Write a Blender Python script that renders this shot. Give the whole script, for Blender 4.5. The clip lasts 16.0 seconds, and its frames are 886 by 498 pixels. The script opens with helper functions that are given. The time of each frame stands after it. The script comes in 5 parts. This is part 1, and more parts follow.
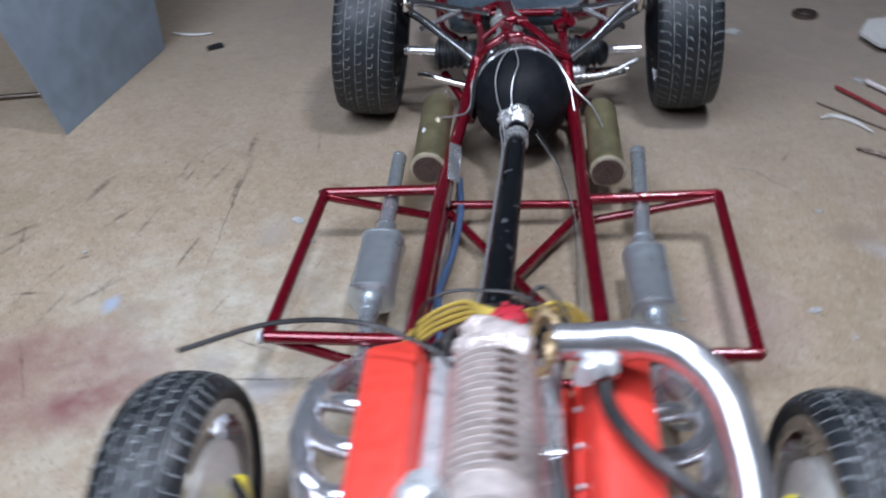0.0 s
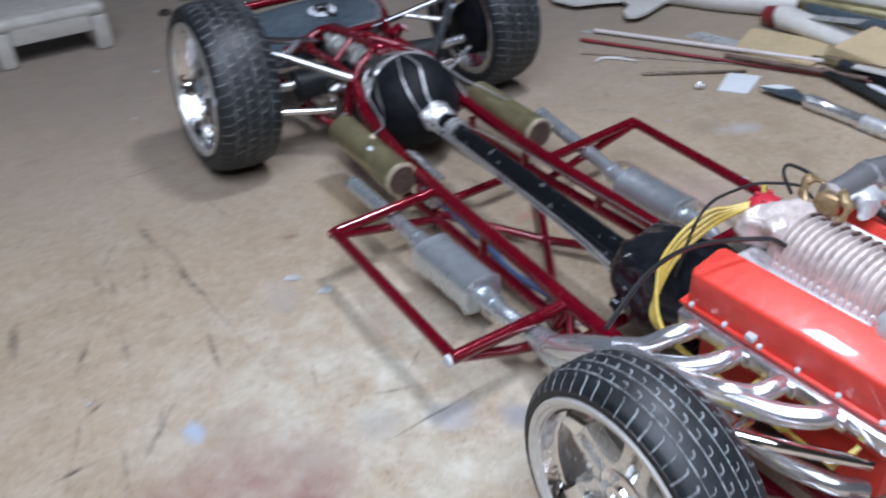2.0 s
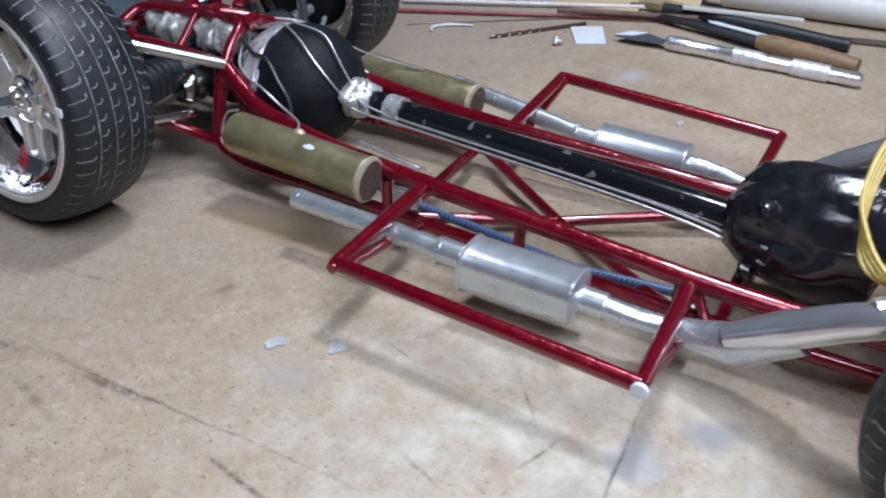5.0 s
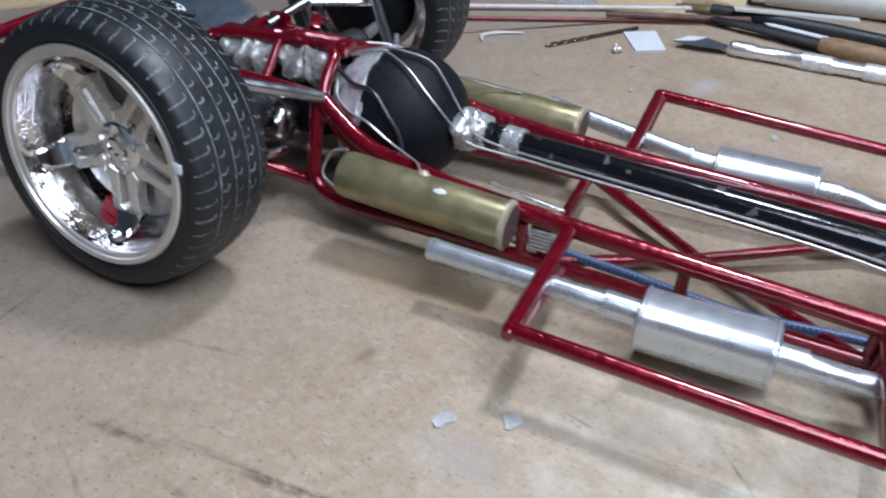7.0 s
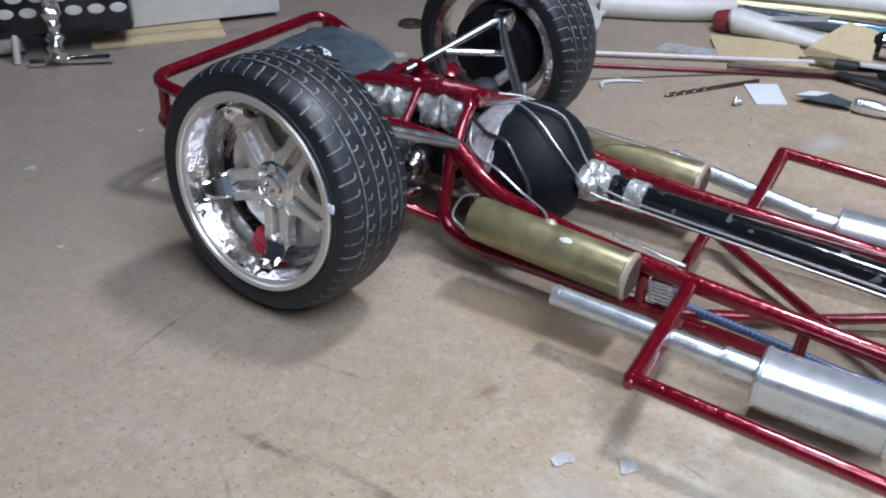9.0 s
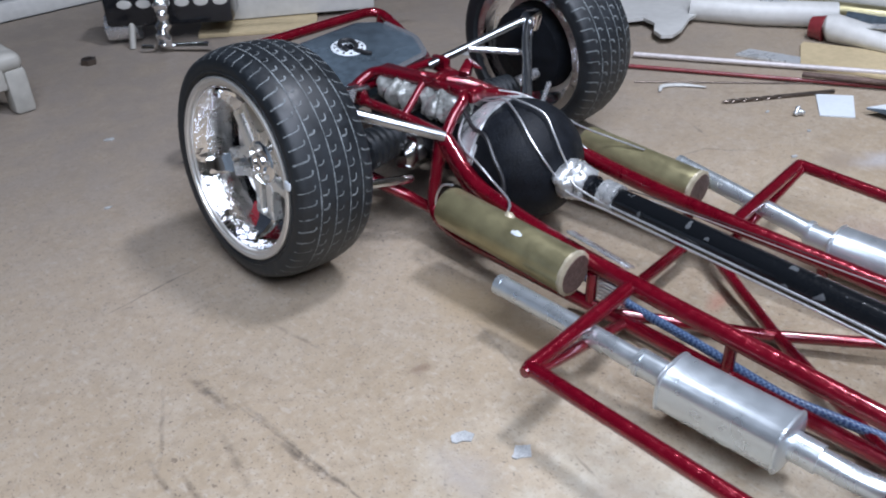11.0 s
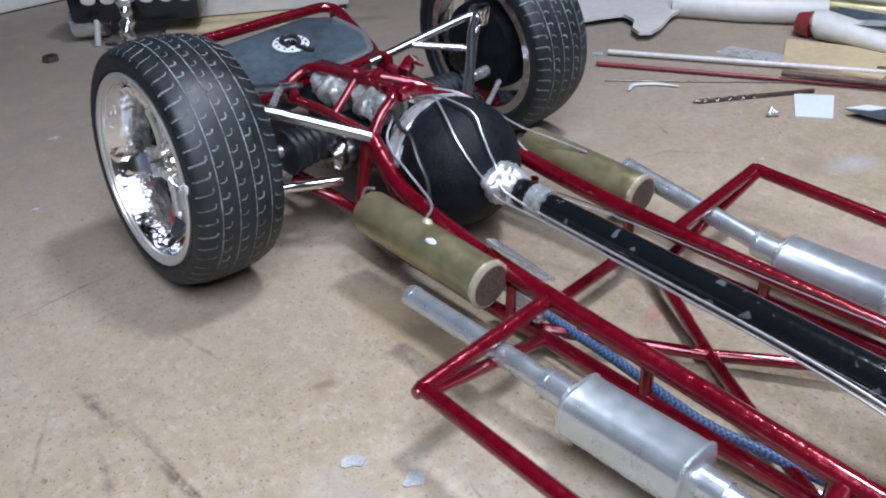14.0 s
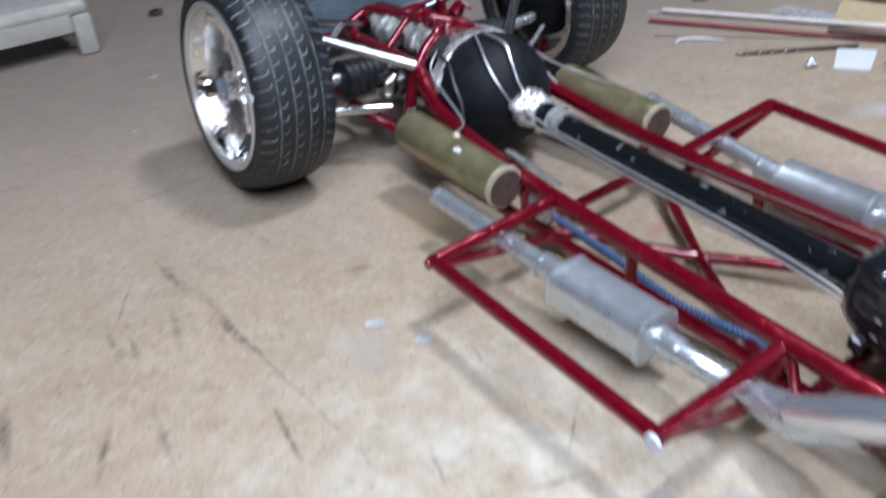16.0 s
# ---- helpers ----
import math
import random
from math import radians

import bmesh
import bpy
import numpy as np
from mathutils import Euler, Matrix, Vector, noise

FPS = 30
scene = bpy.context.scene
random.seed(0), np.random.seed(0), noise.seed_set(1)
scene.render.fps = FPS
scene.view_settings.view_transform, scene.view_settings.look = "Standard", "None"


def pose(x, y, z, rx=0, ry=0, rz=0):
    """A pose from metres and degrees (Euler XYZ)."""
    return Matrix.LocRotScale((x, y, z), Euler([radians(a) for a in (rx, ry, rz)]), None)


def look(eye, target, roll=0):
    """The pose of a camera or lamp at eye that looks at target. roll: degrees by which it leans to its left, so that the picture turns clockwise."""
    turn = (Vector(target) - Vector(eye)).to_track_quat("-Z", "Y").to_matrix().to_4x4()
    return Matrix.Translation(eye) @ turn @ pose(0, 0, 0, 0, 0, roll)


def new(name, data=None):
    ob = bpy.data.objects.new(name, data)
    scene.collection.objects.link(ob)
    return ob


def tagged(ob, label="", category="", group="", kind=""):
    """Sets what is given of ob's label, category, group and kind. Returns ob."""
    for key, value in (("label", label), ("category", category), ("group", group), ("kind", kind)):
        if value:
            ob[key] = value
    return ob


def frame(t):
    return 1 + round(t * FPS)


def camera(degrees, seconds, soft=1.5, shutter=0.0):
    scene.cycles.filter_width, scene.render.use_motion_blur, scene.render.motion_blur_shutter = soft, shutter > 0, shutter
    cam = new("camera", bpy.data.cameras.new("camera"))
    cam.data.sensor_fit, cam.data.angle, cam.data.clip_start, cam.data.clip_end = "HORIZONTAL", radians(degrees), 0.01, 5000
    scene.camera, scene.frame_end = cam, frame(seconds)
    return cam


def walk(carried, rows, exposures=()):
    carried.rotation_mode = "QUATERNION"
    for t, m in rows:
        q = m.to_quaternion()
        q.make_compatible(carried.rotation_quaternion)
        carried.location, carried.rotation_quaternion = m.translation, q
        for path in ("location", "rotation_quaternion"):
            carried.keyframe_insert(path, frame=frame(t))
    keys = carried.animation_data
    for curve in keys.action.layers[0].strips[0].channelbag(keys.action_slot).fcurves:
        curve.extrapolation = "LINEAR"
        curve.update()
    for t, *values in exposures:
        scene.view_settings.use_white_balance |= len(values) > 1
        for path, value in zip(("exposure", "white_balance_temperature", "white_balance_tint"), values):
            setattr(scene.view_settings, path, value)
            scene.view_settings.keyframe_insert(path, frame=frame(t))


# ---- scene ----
# Plan lengths are in units of 80 mm; U turns them into metres.
U = 0.08
cam = camera(56.4, 16.0, soft=2.0, shutter=0.7)
PATH = [
    (0, (-0.022, -3.588, 2.554), (-0.19, -1.984, 1.372), -2.8),
    (0.5, (-0.654, -3.71, 2.482), (-0.566, -2.1, 1.298), -3.6),
    (1, (-0.658, -3.871, 2.514), (-0.548, -2.241, 1.361), -5.6),
    (1.5, (-1.618, -3.487, 2.5), (-1.016, -1.952, 1.368), -2.5),
    (2, (-2.364, -3.189, 2.445), (-1.487, -1.782, 1.327), -2.7),
    (2.5, (-2.262, -2.77, 2.261), (-1.162, -1.501, 1.176), 0.4),
    (3, (-2.194, -2.576, 1.971), (-1.119, -1.306, 0.861), 1.6),
    (3.5, (-2.519, -2.308, 1.984), (-1.336, -1.133, 0.88), 0.9),
    (6, (-2.903, -0.953, 1.815), (-1.393, -0.275, 0.692), 2.6),
    (6.5, (-2.896, -0.753, 1.836), (-1.39, -0.088, 0.7), 2.4),
    (7, (-2.894, -0.614, 1.908), (-1.388, 0.064, 0.78), 1.9),
    (7.5, (-2.94, -0.442, 1.941), (-1.419, 0.254, 0.845), 3.1),
    (8, (-3.057, -0.407, 1.997), (-1.577, 0.402, 0.921), 1.9),
    (8.5, (-3.095, -0.431, 2.035), (-1.636, 0.412, 0.958), 1.4),
    (11, (-2.683, -1.329, 2.113), (-1.511, -0.122, 1.033), -1.7),
    (11.5, (-2.586, -1.385, 2.109), (-1.453, -0.14, 1.029), -2.6),
    (12, (-2.454, -1.364, 2.081), (-1.332, -0.105, 1.005), -2.7),
    (12.5, (-2.403, -1.357, 2.091), (-1.312, -0.088, 0.997), -3.4),
    (13, (-2.282, -1.382, 2.059), (-1.182, -0.124, 0.96), -2.8),
    (13.5, (-2.236, -1.444, 2.031), (-1.122, -0.183, 0.95), -2.4),
    (14, (-2.23, -1.493, 2.01), (-1.105, -0.24, 0.932), -2.4),
    (14.5, (-2.238, -1.512, 1.994), (-1.109, -0.263, 0.915), -2.6),
    (15, (-2.25, -1.526, 1.966), (-1.105, -0.297, 0.881), -2.4),
    (15.5, (-2.36, -1.652, 1.984), (-1.249, -0.352, 0.947), -1.5),
    (16, (-2.385, -2.107, 1.949), (-1.443, -0.72, 0.86), -4.2),
]
walk(cam, [(t, look(Vector(eye) * U, Vector(target) * U, roll)) for t, eye, target, roll in PATH], [(0.0, -0.38), (1.0, -0.36), (2.0, -0.28), (3.0, -0.08), (6.0, -0.13), (8.5, -0.08), (11.0, 0.04), (16.0, 0.06)])

# ---- light ----
world = bpy.data.worlds.new("world")
world.use_nodes = True
world.node_tree.nodes["Background"].inputs[0].default_value = (0.55, 0.6, 0.7, 1)
world.node_tree.nodes["Background"].inputs[1].default_value = 0.05
scene.world = world
scene.view_settings.exposure = 0.0


def area_lamp(place, target, watts, wide, deep, colour):
    data = bpy.data.lights.new("area_light", "AREA")
    data.shape, data.size, data.size_y = "RECTANGLE", wide, deep
    data.energy, data.color = watts, colour
    ob = new("area_light", data)
    ob.matrix_world = look(place, target)
    return ob


# key light, placed from the direction of the cast shadows
area_lamp((0.12, -0.038, 0.58), (0.12, -0.036, 0), 2.95, 0.075, 0.075, (0.785, 0.845, 1.0))
# soft fill added to brighten the near board; no such lamp is known
area_lamp((-0.25, -0.30, 0.56), (-0.2, -0.2, 0), 7.3, 0.45, 0.45, (0.72, 0.805, 1.0))


# ---- materials ----
def material(name, colour, rough=0.5, metal=0.0, coat=0.0, scale=0.0, vary=0.0, bump=0.0, fine=0.0, spec=0.5, trans=0.0, rvary=0.0):
    """A principled surface. scale: the mottling's grain per metre; vary: how far it changes the colour; bump: its relief in mm."""
    m = bpy.data.materials.new(name)
    m.use_nodes = True
    nt = m.node_tree
    b = nt.nodes["Principled BSDF"]
    b.inputs["Base Color"].default_value = (*colour, 1)
    b.inputs["Roughness"].default_value = rough
    b.inputs["Metallic"].default_value = metal
    b.inputs["Coat Weight"].default_value = coat
    b.inputs["Coat Roughness"].default_value = 0.06
    b.inputs["Specular IOR Level"].default_value = spec
    b.inputs["Transmission Weight"].default_value = trans
    if scale:
        co = nt.nodes.new("ShaderNodeTexCoord")
        big, small = nt.nodes.new("ShaderNodeTexNoise"), nt.nodes.new("ShaderNodeTexNoise")
        big.inputs["Scale"].default_value, small.inputs["Scale"].default_value = scale, scale * 7
        big.inputs["Detail"].default_value = small.inputs["Detail"].default_value = 4
        for n in (big, small):
            nt.links.new(co.outputs["Object"], n.inputs["Vector"])
        add = nt.nodes.new("ShaderNodeMath")
        add.operation = "ADD"
        nt.links.new(big.outputs["Fac"], add.inputs[0])
        nt.links.new(small.outputs["Fac"], add.inputs[1])
        ramp = nt.nodes.new("ShaderNodeMapRange")
        ramp.inputs["From Min"].default_value, ramp.inputs["From Max"].default_value = 0.7, 1.3
        ramp.inputs["To Min"].default_value, ramp.inputs["To Max"].default_value = 1 - vary, 1 + vary
        nt.links.new(add.outputs[0], ramp.inputs["Value"])
        mul = nt.nodes.new("ShaderNodeVectorMath")
        mul.operation = "SCALE"
        mul.inputs[0].default_value = colour
        nt.links.new(ramp.outputs[0], mul.inputs["Scale"])
        nt.links.new(mul.outputs[0], b.inputs["Base Color"])
        if rvary:
            rr = nt.nodes.new("ShaderNodeMapRange")
            rr.inputs["From Min"].default_value, rr.inputs["From Max"].default_value = 0.7, 1.3
            rr.inputs["To Min"].default_value, rr.inputs["To Max"].default_value = max(0.02, rough - rvary), rough + rvary
            nt.links.new(add.outputs[0], rr.inputs["Value"])
            nt.links.new(rr.outputs[0], b.inputs["Roughness"])
        if bump:
            bp = nt.nodes.new("ShaderNodeBump")
            bp.inputs["Strength"].default_value = 1.0
            bp.inputs["Distance"].default_value = bump * 0.001
            nt.links.new((small if fine else add).outputs[0], bp.inputs["Height"])
            nt.links.new(bp.outputs[0], b.inputs["Normal"])
    return m


M = {}
M["red"] = material("candy_red_paint", (0.185, 0.003, 0.014), 0.2, 0.45, 1.0, 55, 0.2, 0.34, rvary=0.08)
M["engine_red"] = material("orange_red_gloss_paint", (0.86, 0.065, 0.045), 0.44, 0.0, 0.3, 40, 0.12, 0.10, rvary=0.1)
M["chrome"] = material("chrome", (0.86, 0.87, 0.88), 0.06, 1.0, 0, 40, 0.06, 0.05, rvary=0.03)
M["barrel"] = material("rippled_chrome", (0.90, 0.90, 0.91), 0.08, 1.0, 0.0, 42, 0.06, 0.7, rvary=0.04)
M["steel"] = material("polished_aluminium", (0.76, 0.77, 0.79), 0.27, 0.85, 0.1, 40, 0.06, 0.02, rvary=0.06)
M["silver"] = material("brushed_aluminium", (0.60, 0.65, 0.68), 0.29, 0.8, 0.15, 30, 0.08, 0.04, rvary=0.06)
M["arm"] = material("dark_polished_arm", (0.42, 0.44, 0.46), 0.2, 0.95, 0.1, 40, 0.1, 0.06, rvary=0.06)
M["lip"] = material("satin_polished_lip", (0.72, 0.71, 0.68), 0.34, 0.7, 0.1, 35, 0.06, 0.05, rvary=0.06)
M["spoke"] = material("satin_nickel_spoke", (0.78, 0.77, 0.73), 0.28, 0.6, 0.2, 40, 0.05, 0.12, rvary=0.08)
M["slot"] = material("dark_chrome_slot", (0.46, 0.46, 0.46), 0.2, 1.0, 0, 40, 0.1, 0.05)
M["rimgrey"] = material("satin_wheel_lip", (0.68, 0.67, 0.63), 0.42, 0.35, 0.1, 60, 0.12, 0.06)

M["wheel_foil"] = material("shiny_foil", (0.84, 0.85, 0.86), 0.16, 1.0, 0, 60, 0.06, 0.5, rvary=0.06)
M["foil"] = material("dull_crumpled_foil", (0.56, 0.575, 0.575), 0.30, 0.6, 0.2, 60, 0.16, 0.6, rvary=0.1)
M["tape"] = material("foil_tape", (0.68, 0.70, 0.71), 0.32, 0.5, 0.2, 45, 0.14, 0.3, rvary=0.1)
M["brass"] = material("tarnished_brass", (0.33, 0.295, 0.165), 0.38, 0.7, 0.2, 22, 0.25, 0.03, rvary=0.1)
M["rust"] = material("brown_end_cap", (0.13, 0.085, 0.07), 0.6, 0.3, 0, 120, 0.4, 0.5)
M["rubber"] = material("black_rubber", (0.012, 0.015, 0.018), 0.5, 0, 0, 45, 0.5, 0.08, spec=0.5, rvary=0.1)
M["groove"] = material("dusty_groove_rubber", (0.15, 0.165, 0.17), 0.85, 0, 0, 120, 0.7, 0.1)
M["front_groove"] = material("pale_dusty_groove", (0.19, 0.205, 0.21), 0.9, 0, 0, 120, 0.7, 0.1)
M["film"] = material("clear_plastic_film", (0.34, 0.35, 0.33), 0.16, 0.25, 0.8, 60, 0.3, 0.9, rvary=0.08)
M["header"] = material("bright_header_chrome", (0.76, 0.77, 0.80), 0.22, 0.85, 0.3, 30, 0.05, 0.0, rvary=0.05)
M["black"] = material("black_crackle_paint", (0.006, 0.0075, 0.0105), 0.6, 0, 0.0, 160, 0.5, 0.14, spec=0.22, rvary=0.12)
M["gloss_black"] = material("gloss_black_paint", (0.01, 0.011, 0.014), 0.2, 0, 0.5, 40, 0.4, 0.25, rvary=0.1)
M["cable_black"] = material("black_cable", (0.02, 0.02, 0.022), 0.4, 0, 0.1, 100, 0.2)
M["cable_white"] = material("white_wire", (0.66, 0.67, 0.68), 0.3, 0.75, 0.1, 100, 0.2)
M["cable_yellow"] = material("yellow_lead", (0.62, 0.46, 0.10), 0.4, 0, 0.2, 100, 0.2)
M["ribbed"] = material("pinkish_clear_resin", (0.58, 0.51, 0.48), 0.2, 0.15, 0.6, 60, 0.25, 0.15, rvary=0.08)
M["gold"] = material("gold_throttle", (0.42, 0.30, 0.16), 0.28, 0.5, 0.4, 120, 0.35, 0.3)
M["yellow"] = material("yellow_plastic", (0.72, 0.62, 0.06), 0.4, 0, 0.2, 60, 0.1)
M["caliper"] = material("red_caliper_paint", (0.5, 0.03, 0.05), 0.35, 0, 0.4, 60, 0.15)
M["tank"] = material("blue_grey_tank", (0.11, 0.145, 0.175), 0.16, 0.4, 0.7, 40, 0.3, 0.05, rvary=0.1)
M["pale_ring"] = material("pale_solder_ring", (0.47, 0.415, 0.30), 0.4, 0.3, 0.2, 90, 0.15, 0.1)
M["white"] = material("white_plastic", (0.56, 0.555, 0.53), 0.45, 0, 0, 30, 0.1, 0.05)
M["cream"] = material("cream_plastic", (0.40, 0.385, 0.345), 0.5, 0, 0, 22, 0.16, 0.08)
M["pinkish"] = material("pinkish_white_plastic", (0.58, 0.53, 0.52), 0.4, 0, 0.1, 60, 0.15, 0.05)
M["paper"] = material("white_paper", (0.62, 0.66, 0.69), 0.7, 0, 0, 60, 0.05, 0.03)
M["flake"] = material("grey_white_flake", (0.37, 0.375, 0.37), 0.5, 0, 0, 300, 0.35, 0.1)
M["card"] = material("tan_cardboard", (0.50, 0.40, 0.24), 0.8, 0, 0, 40, 0.12, 0.08)
M["wood"] = material("brown_wood", (0.24, 0.15, 0.08), 0.55, 0, 0.1, 50, 0.3, 0.1)
M["dark_steel"] = material("dark_drill_steel", (0.16, 0.13, 0.11), 0.35, 0.85, 0, 150, 0.3, 0.1)
M["grey_sheet"] = material("blue_grey_sheet", (0.40, 0.48, 0.56), 0.42, 0.1, 0.1, 14, 0.16, 0.05)
M["wall"] = material("grey_wall_paint", (0.62, 0.62, 0.61), 0.8, 0, 0, 4, 0.06, 0.3)
M["dark_wall"] = material("dark_slate_paint", (0.045, 0.055, 0.07), 0.6, 0, 0, 6, 0.2, 0.2)
M["ceiling"] = material("white_ceiling_paint", (0.75, 0.75, 0.74), 0.9, 0, 0, 4, 0.04, 0.3)
M["print"] = material("print_and_bore_black", (0.03, 0.03, 0.035), 0.6)
M["teal"] = material("teal_label", (0.05, 0.30, 0.42), 0.4)
M["cap_red"] = material("dull_red_cap", (0.20, 0.025, 0.03), 0.42, 0, 0.2, 80, 0.25)


def two_tone(name, base, other, kind, scale, low, high, rough, bump=0.0, metal=0.0):
    """A coat with worn or woven patches of a second colour."""
    m = material(name, base, rough, metal, 0.3)
    nt = m.node_tree
    b = nt.nodes["Principled BSDF"]
    co = nt.nodes.new("ShaderNodeTexCoord")
    tex = nt.nodes.new("ShaderNodeTex" + kind)
    tex.inputs["Scale"].default_value = scale
    nt.links.new(co.outputs["Object"], tex.inputs["Vector"])
    ramp = nt.nodes.new("ShaderNodeMapRange")
    ramp.inputs["From Min"].default_value, ramp.inputs["From Max"].default_value = low, high
    nt.links.new(tex.outputs["Fac"], ramp.inputs["Value"])
    mix = nt.nodes.new("ShaderNodeMix")
    mix.data_type = "RGBA"
    mix.inputs[6].default_value, mix.inputs[7].default_value = (*base, 1), (*other, 1)
    nt.links.new(ramp.outputs[0], mix.inputs[0])
    nt.links.new(mix.outputs[2], b.inputs["Base Color"])
    if bump:
        bp = nt.nodes.new("ShaderNodeBump")
        bp.inputs["Distance"].default_value = bump * 0.001
        nt.links.new(tex.outputs["Fac"], bp.inputs["Height"])
        nt.links.new(bp.outputs[0], b.inputs["Normal"])
    return m


M["chipped_black"] = two_tone("chipped_black_paint", (0.006, 0.007, 0.0085), (0.085, 0.09, 0.095), "Noise", 230, 0.65, 0.68, 0.13, 0.2)
M["braid"] = two_tone("blue_braided_sleeve", (0.018, 0.05, 0.15), (0.13, 0.21, 0.34), "Checker", 1250, 0.0, 1.0, 0.4, 0.2)


# ---- mesh helpers ----
def lift(bm, m):
    bmesh.ops.transform(bm, matrix=m, verts=bm.verts)
    return bm


def join(*bms):
    """One mesh out of several."""
    out = bms[0]
    for b in bms[1:]:
        me = bpy.data.meshes.new("t")
        b.to_mesh(me)
        out.from_mesh(me)
        bpy.data.meshes.remove(me)
        b.free()
    return out


def smooth_line(points, steps=6):
    """A soft curve through the points."""
    p = [Vector(q) for q in points]
    if len(p) < 3:
        return p
    p = [2 * p[0] - p[1]] + p + [2 * p[-1] - p[-2]]
    out = []
    for i in range(1, len(p) - 2):
        a, b, c, d = p[i - 1 : i + 3]
        for k in range(steps):
            t = k / steps
            out.append(0.5 * (2 * b + (c - a) * t + (2 * a - 5 * b + 4 * c - d) * t * t + (3 * b - a - 3 * c + d) * t ** 3))
    return out + [p[-2]]


def rounded(points, radius=0.08, steps=5):
    """A polyline with its corners rounded."""
    p = [Vector(q) for q in points]
    out = [p[0]]
    for a, b, c in zip(p, p[1:], p[2:]):
        r = min(radius, (b - a).length * 0.45, (c - b).length * 0.45)
        s, e = b + (a - b).normalized() * r, b + (c - b).normalized() * r
        out += [s.lerp(b, t).lerp(b.lerp(e, t), t) for t in (k / steps for k in range(steps + 1))]
    return out + [p[-1]]


def sweep(line, radius, seg=10, caps=True, flat=1.0):
    """A round bar along a line; radius may be a list."""
    line = [Vector(q) for q in line]
    n = len(line)
    rad = radius if isinstance(radius, (list, tuple)) else [radius] * n
    if len(rad) != n:
        rad = [float(v) for v in np.interp(np.linspace(0, 1, n), np.linspace(0, 1, len(rad)), rad)]
    bm = bmesh.new()
    side, rings = None, []
    for i, p in enumerate(line):
        d = (line[min(i + 1, n - 1)] - line[max(i - 1, 0)]).normalized()
        if side is None:
            side = d.cross(Vector((0, 0, 1)) if abs(d.z) < 0.9 else Vector((1, 0, 0))).normalized()
        side = (side - d * side.dot(d)).normalized()
        up = side.cross(d)
        rings.append([bm.verts.new(p + rad[i] * (math.cos(a) * side + flat * math.sin(a) * up)) for a in (2 * math.pi * k / seg for k in range(seg))])
    for a, b in zip(rings, rings[1:]):
        for k in range(seg):
            bm.faces.new((a[k], b[k], b[(k + 1) % seg], a[(k + 1) % seg]))
    if caps:
        bm.faces.new(rings[0])
        bm.faces.new(rings[-1][::-1])
    bmesh.ops.recalc_face_normals(bm, faces=bm.faces)
    return bm


def lathe(profile, place=(0, 0, 0), axis="x", seg=40, start=0.0, turn=2 * math.pi):
    """Rows of (along, radius) turned round an axis."""
    bm = bmesh.new()
    full = abs(turn - 2 * math.pi) < 1e-6
    count = seg if full else seg + 1
    rings = []
    for along, r in profile:
        ring = []
        for k in range(count):
            a = start + turn * k / seg
            c, s = r * math.cos(a), r * math.sin(a)
            v = {"x": (along, c, s), "y": (c, along, s), "z": (c, s, along)}[axis]
            ring.append(bm.verts.new(Vector(place) + Vector(v)))
        rings.append(ring)
    for a, b in zip(rings, rings[1:]):
        for k in range(seg):
            j = (k + 1) % count
            bm.faces.new((a[k], b[k], b[j], a[j]))
    if full and profile[0][1] > 1e-6 and profile[-1][1] > 1e-6 and profile[0] != profile[-1]:
        bm.faces.new(rings[0])
        bm.faces.new(rings[-1])
    bmesh.ops.remove_doubles(bm, verts=bm.verts, dist=1e-5)
    bmesh.ops.recalc_face_normals(bm, faces=bm.faces)
    return bm


def block(size, place=(0, 0, 0), bevel=0.0, turn=(0, 0, 0), seg=2):
    bm = bmesh.new()
    bmesh.ops.create_cube(bm, size=1)
    bmesh.ops.scale(bm, vec=size, verts=bm.verts)
    if bevel:
        bmesh.ops.bevel(bm, geom=list(bm.edges), offset=bevel, segments=seg, profile=0.5, affect="EDGES")
    return lift(bm, pose(*place, *turn))


def slab(outline, low, high, bevel=0.0):
    """A flat shape from an outline in plan, between two heights."""
    bm = bmesh.new()
    face = bm.faces.new([bm.verts.new((x, y, low)) for x, y in outline])
    up = bmesh.ops.extrude_face_region(bm, geom=[face])
    bmesh.ops.translate(bm, vec=(0, 0, high - low), verts=[g for g in up["geom"] if isinstance(g, bmesh.types.BMVert)])
    bmesh.ops.recalc_face_normals(bm, faces=bm.faces)
    if bevel:
        bmesh.ops.bevel(bm, geom=[e for e in bm.edges if e.calc_face_angle(0) > 0.6], offset=bevel, segments=2, profile=0.5, affect="EDGES")
    return bm


def crumple(bm, amount, scale, seed=0.0):
    bm.normal_update()
    for v in bm.verts:
        v.co += v.normal * amount * noise.noise(v.co * scale + Vector((seed, 0, 0)))
    return bm


def part(name, bm, mat, parent=None, label="", angle=40, scale=U):
    """Links a bmesh, given in plan units, as one mesh under a thing or a part."""
    if scale != 1:
        lift(bm, Matrix.Scale(scale, 4))
    me = bpy.data.meshes.new(name)
    bm.to_mesh(me)
    bm.free()
    for p in me.polygons:
        p.use_smooth = True
    me.set_sharp_from_angle(angle=radians(angle))
    for m in mat if isinstance(mat, (list, tuple)) else [mat]:
        me.materials.append(m)
    ob = new(name, me)
    if parent:
        ob.parent = parent
        bpy.context.view_layer.update()
        ob.matrix_parent_inverse = parent.matrix_world.inverted()
    if label:
        ob["label"] = label
    return ob


def thing(name, place, label, category, group="", kind=""):
    ob = new(name)
    ob.location = Vector(place) * U
    ob.empty_display_size = 0.01
    tagged(ob, label, category, group, kind)
    bpy.context.view_layer.update()
    return ob


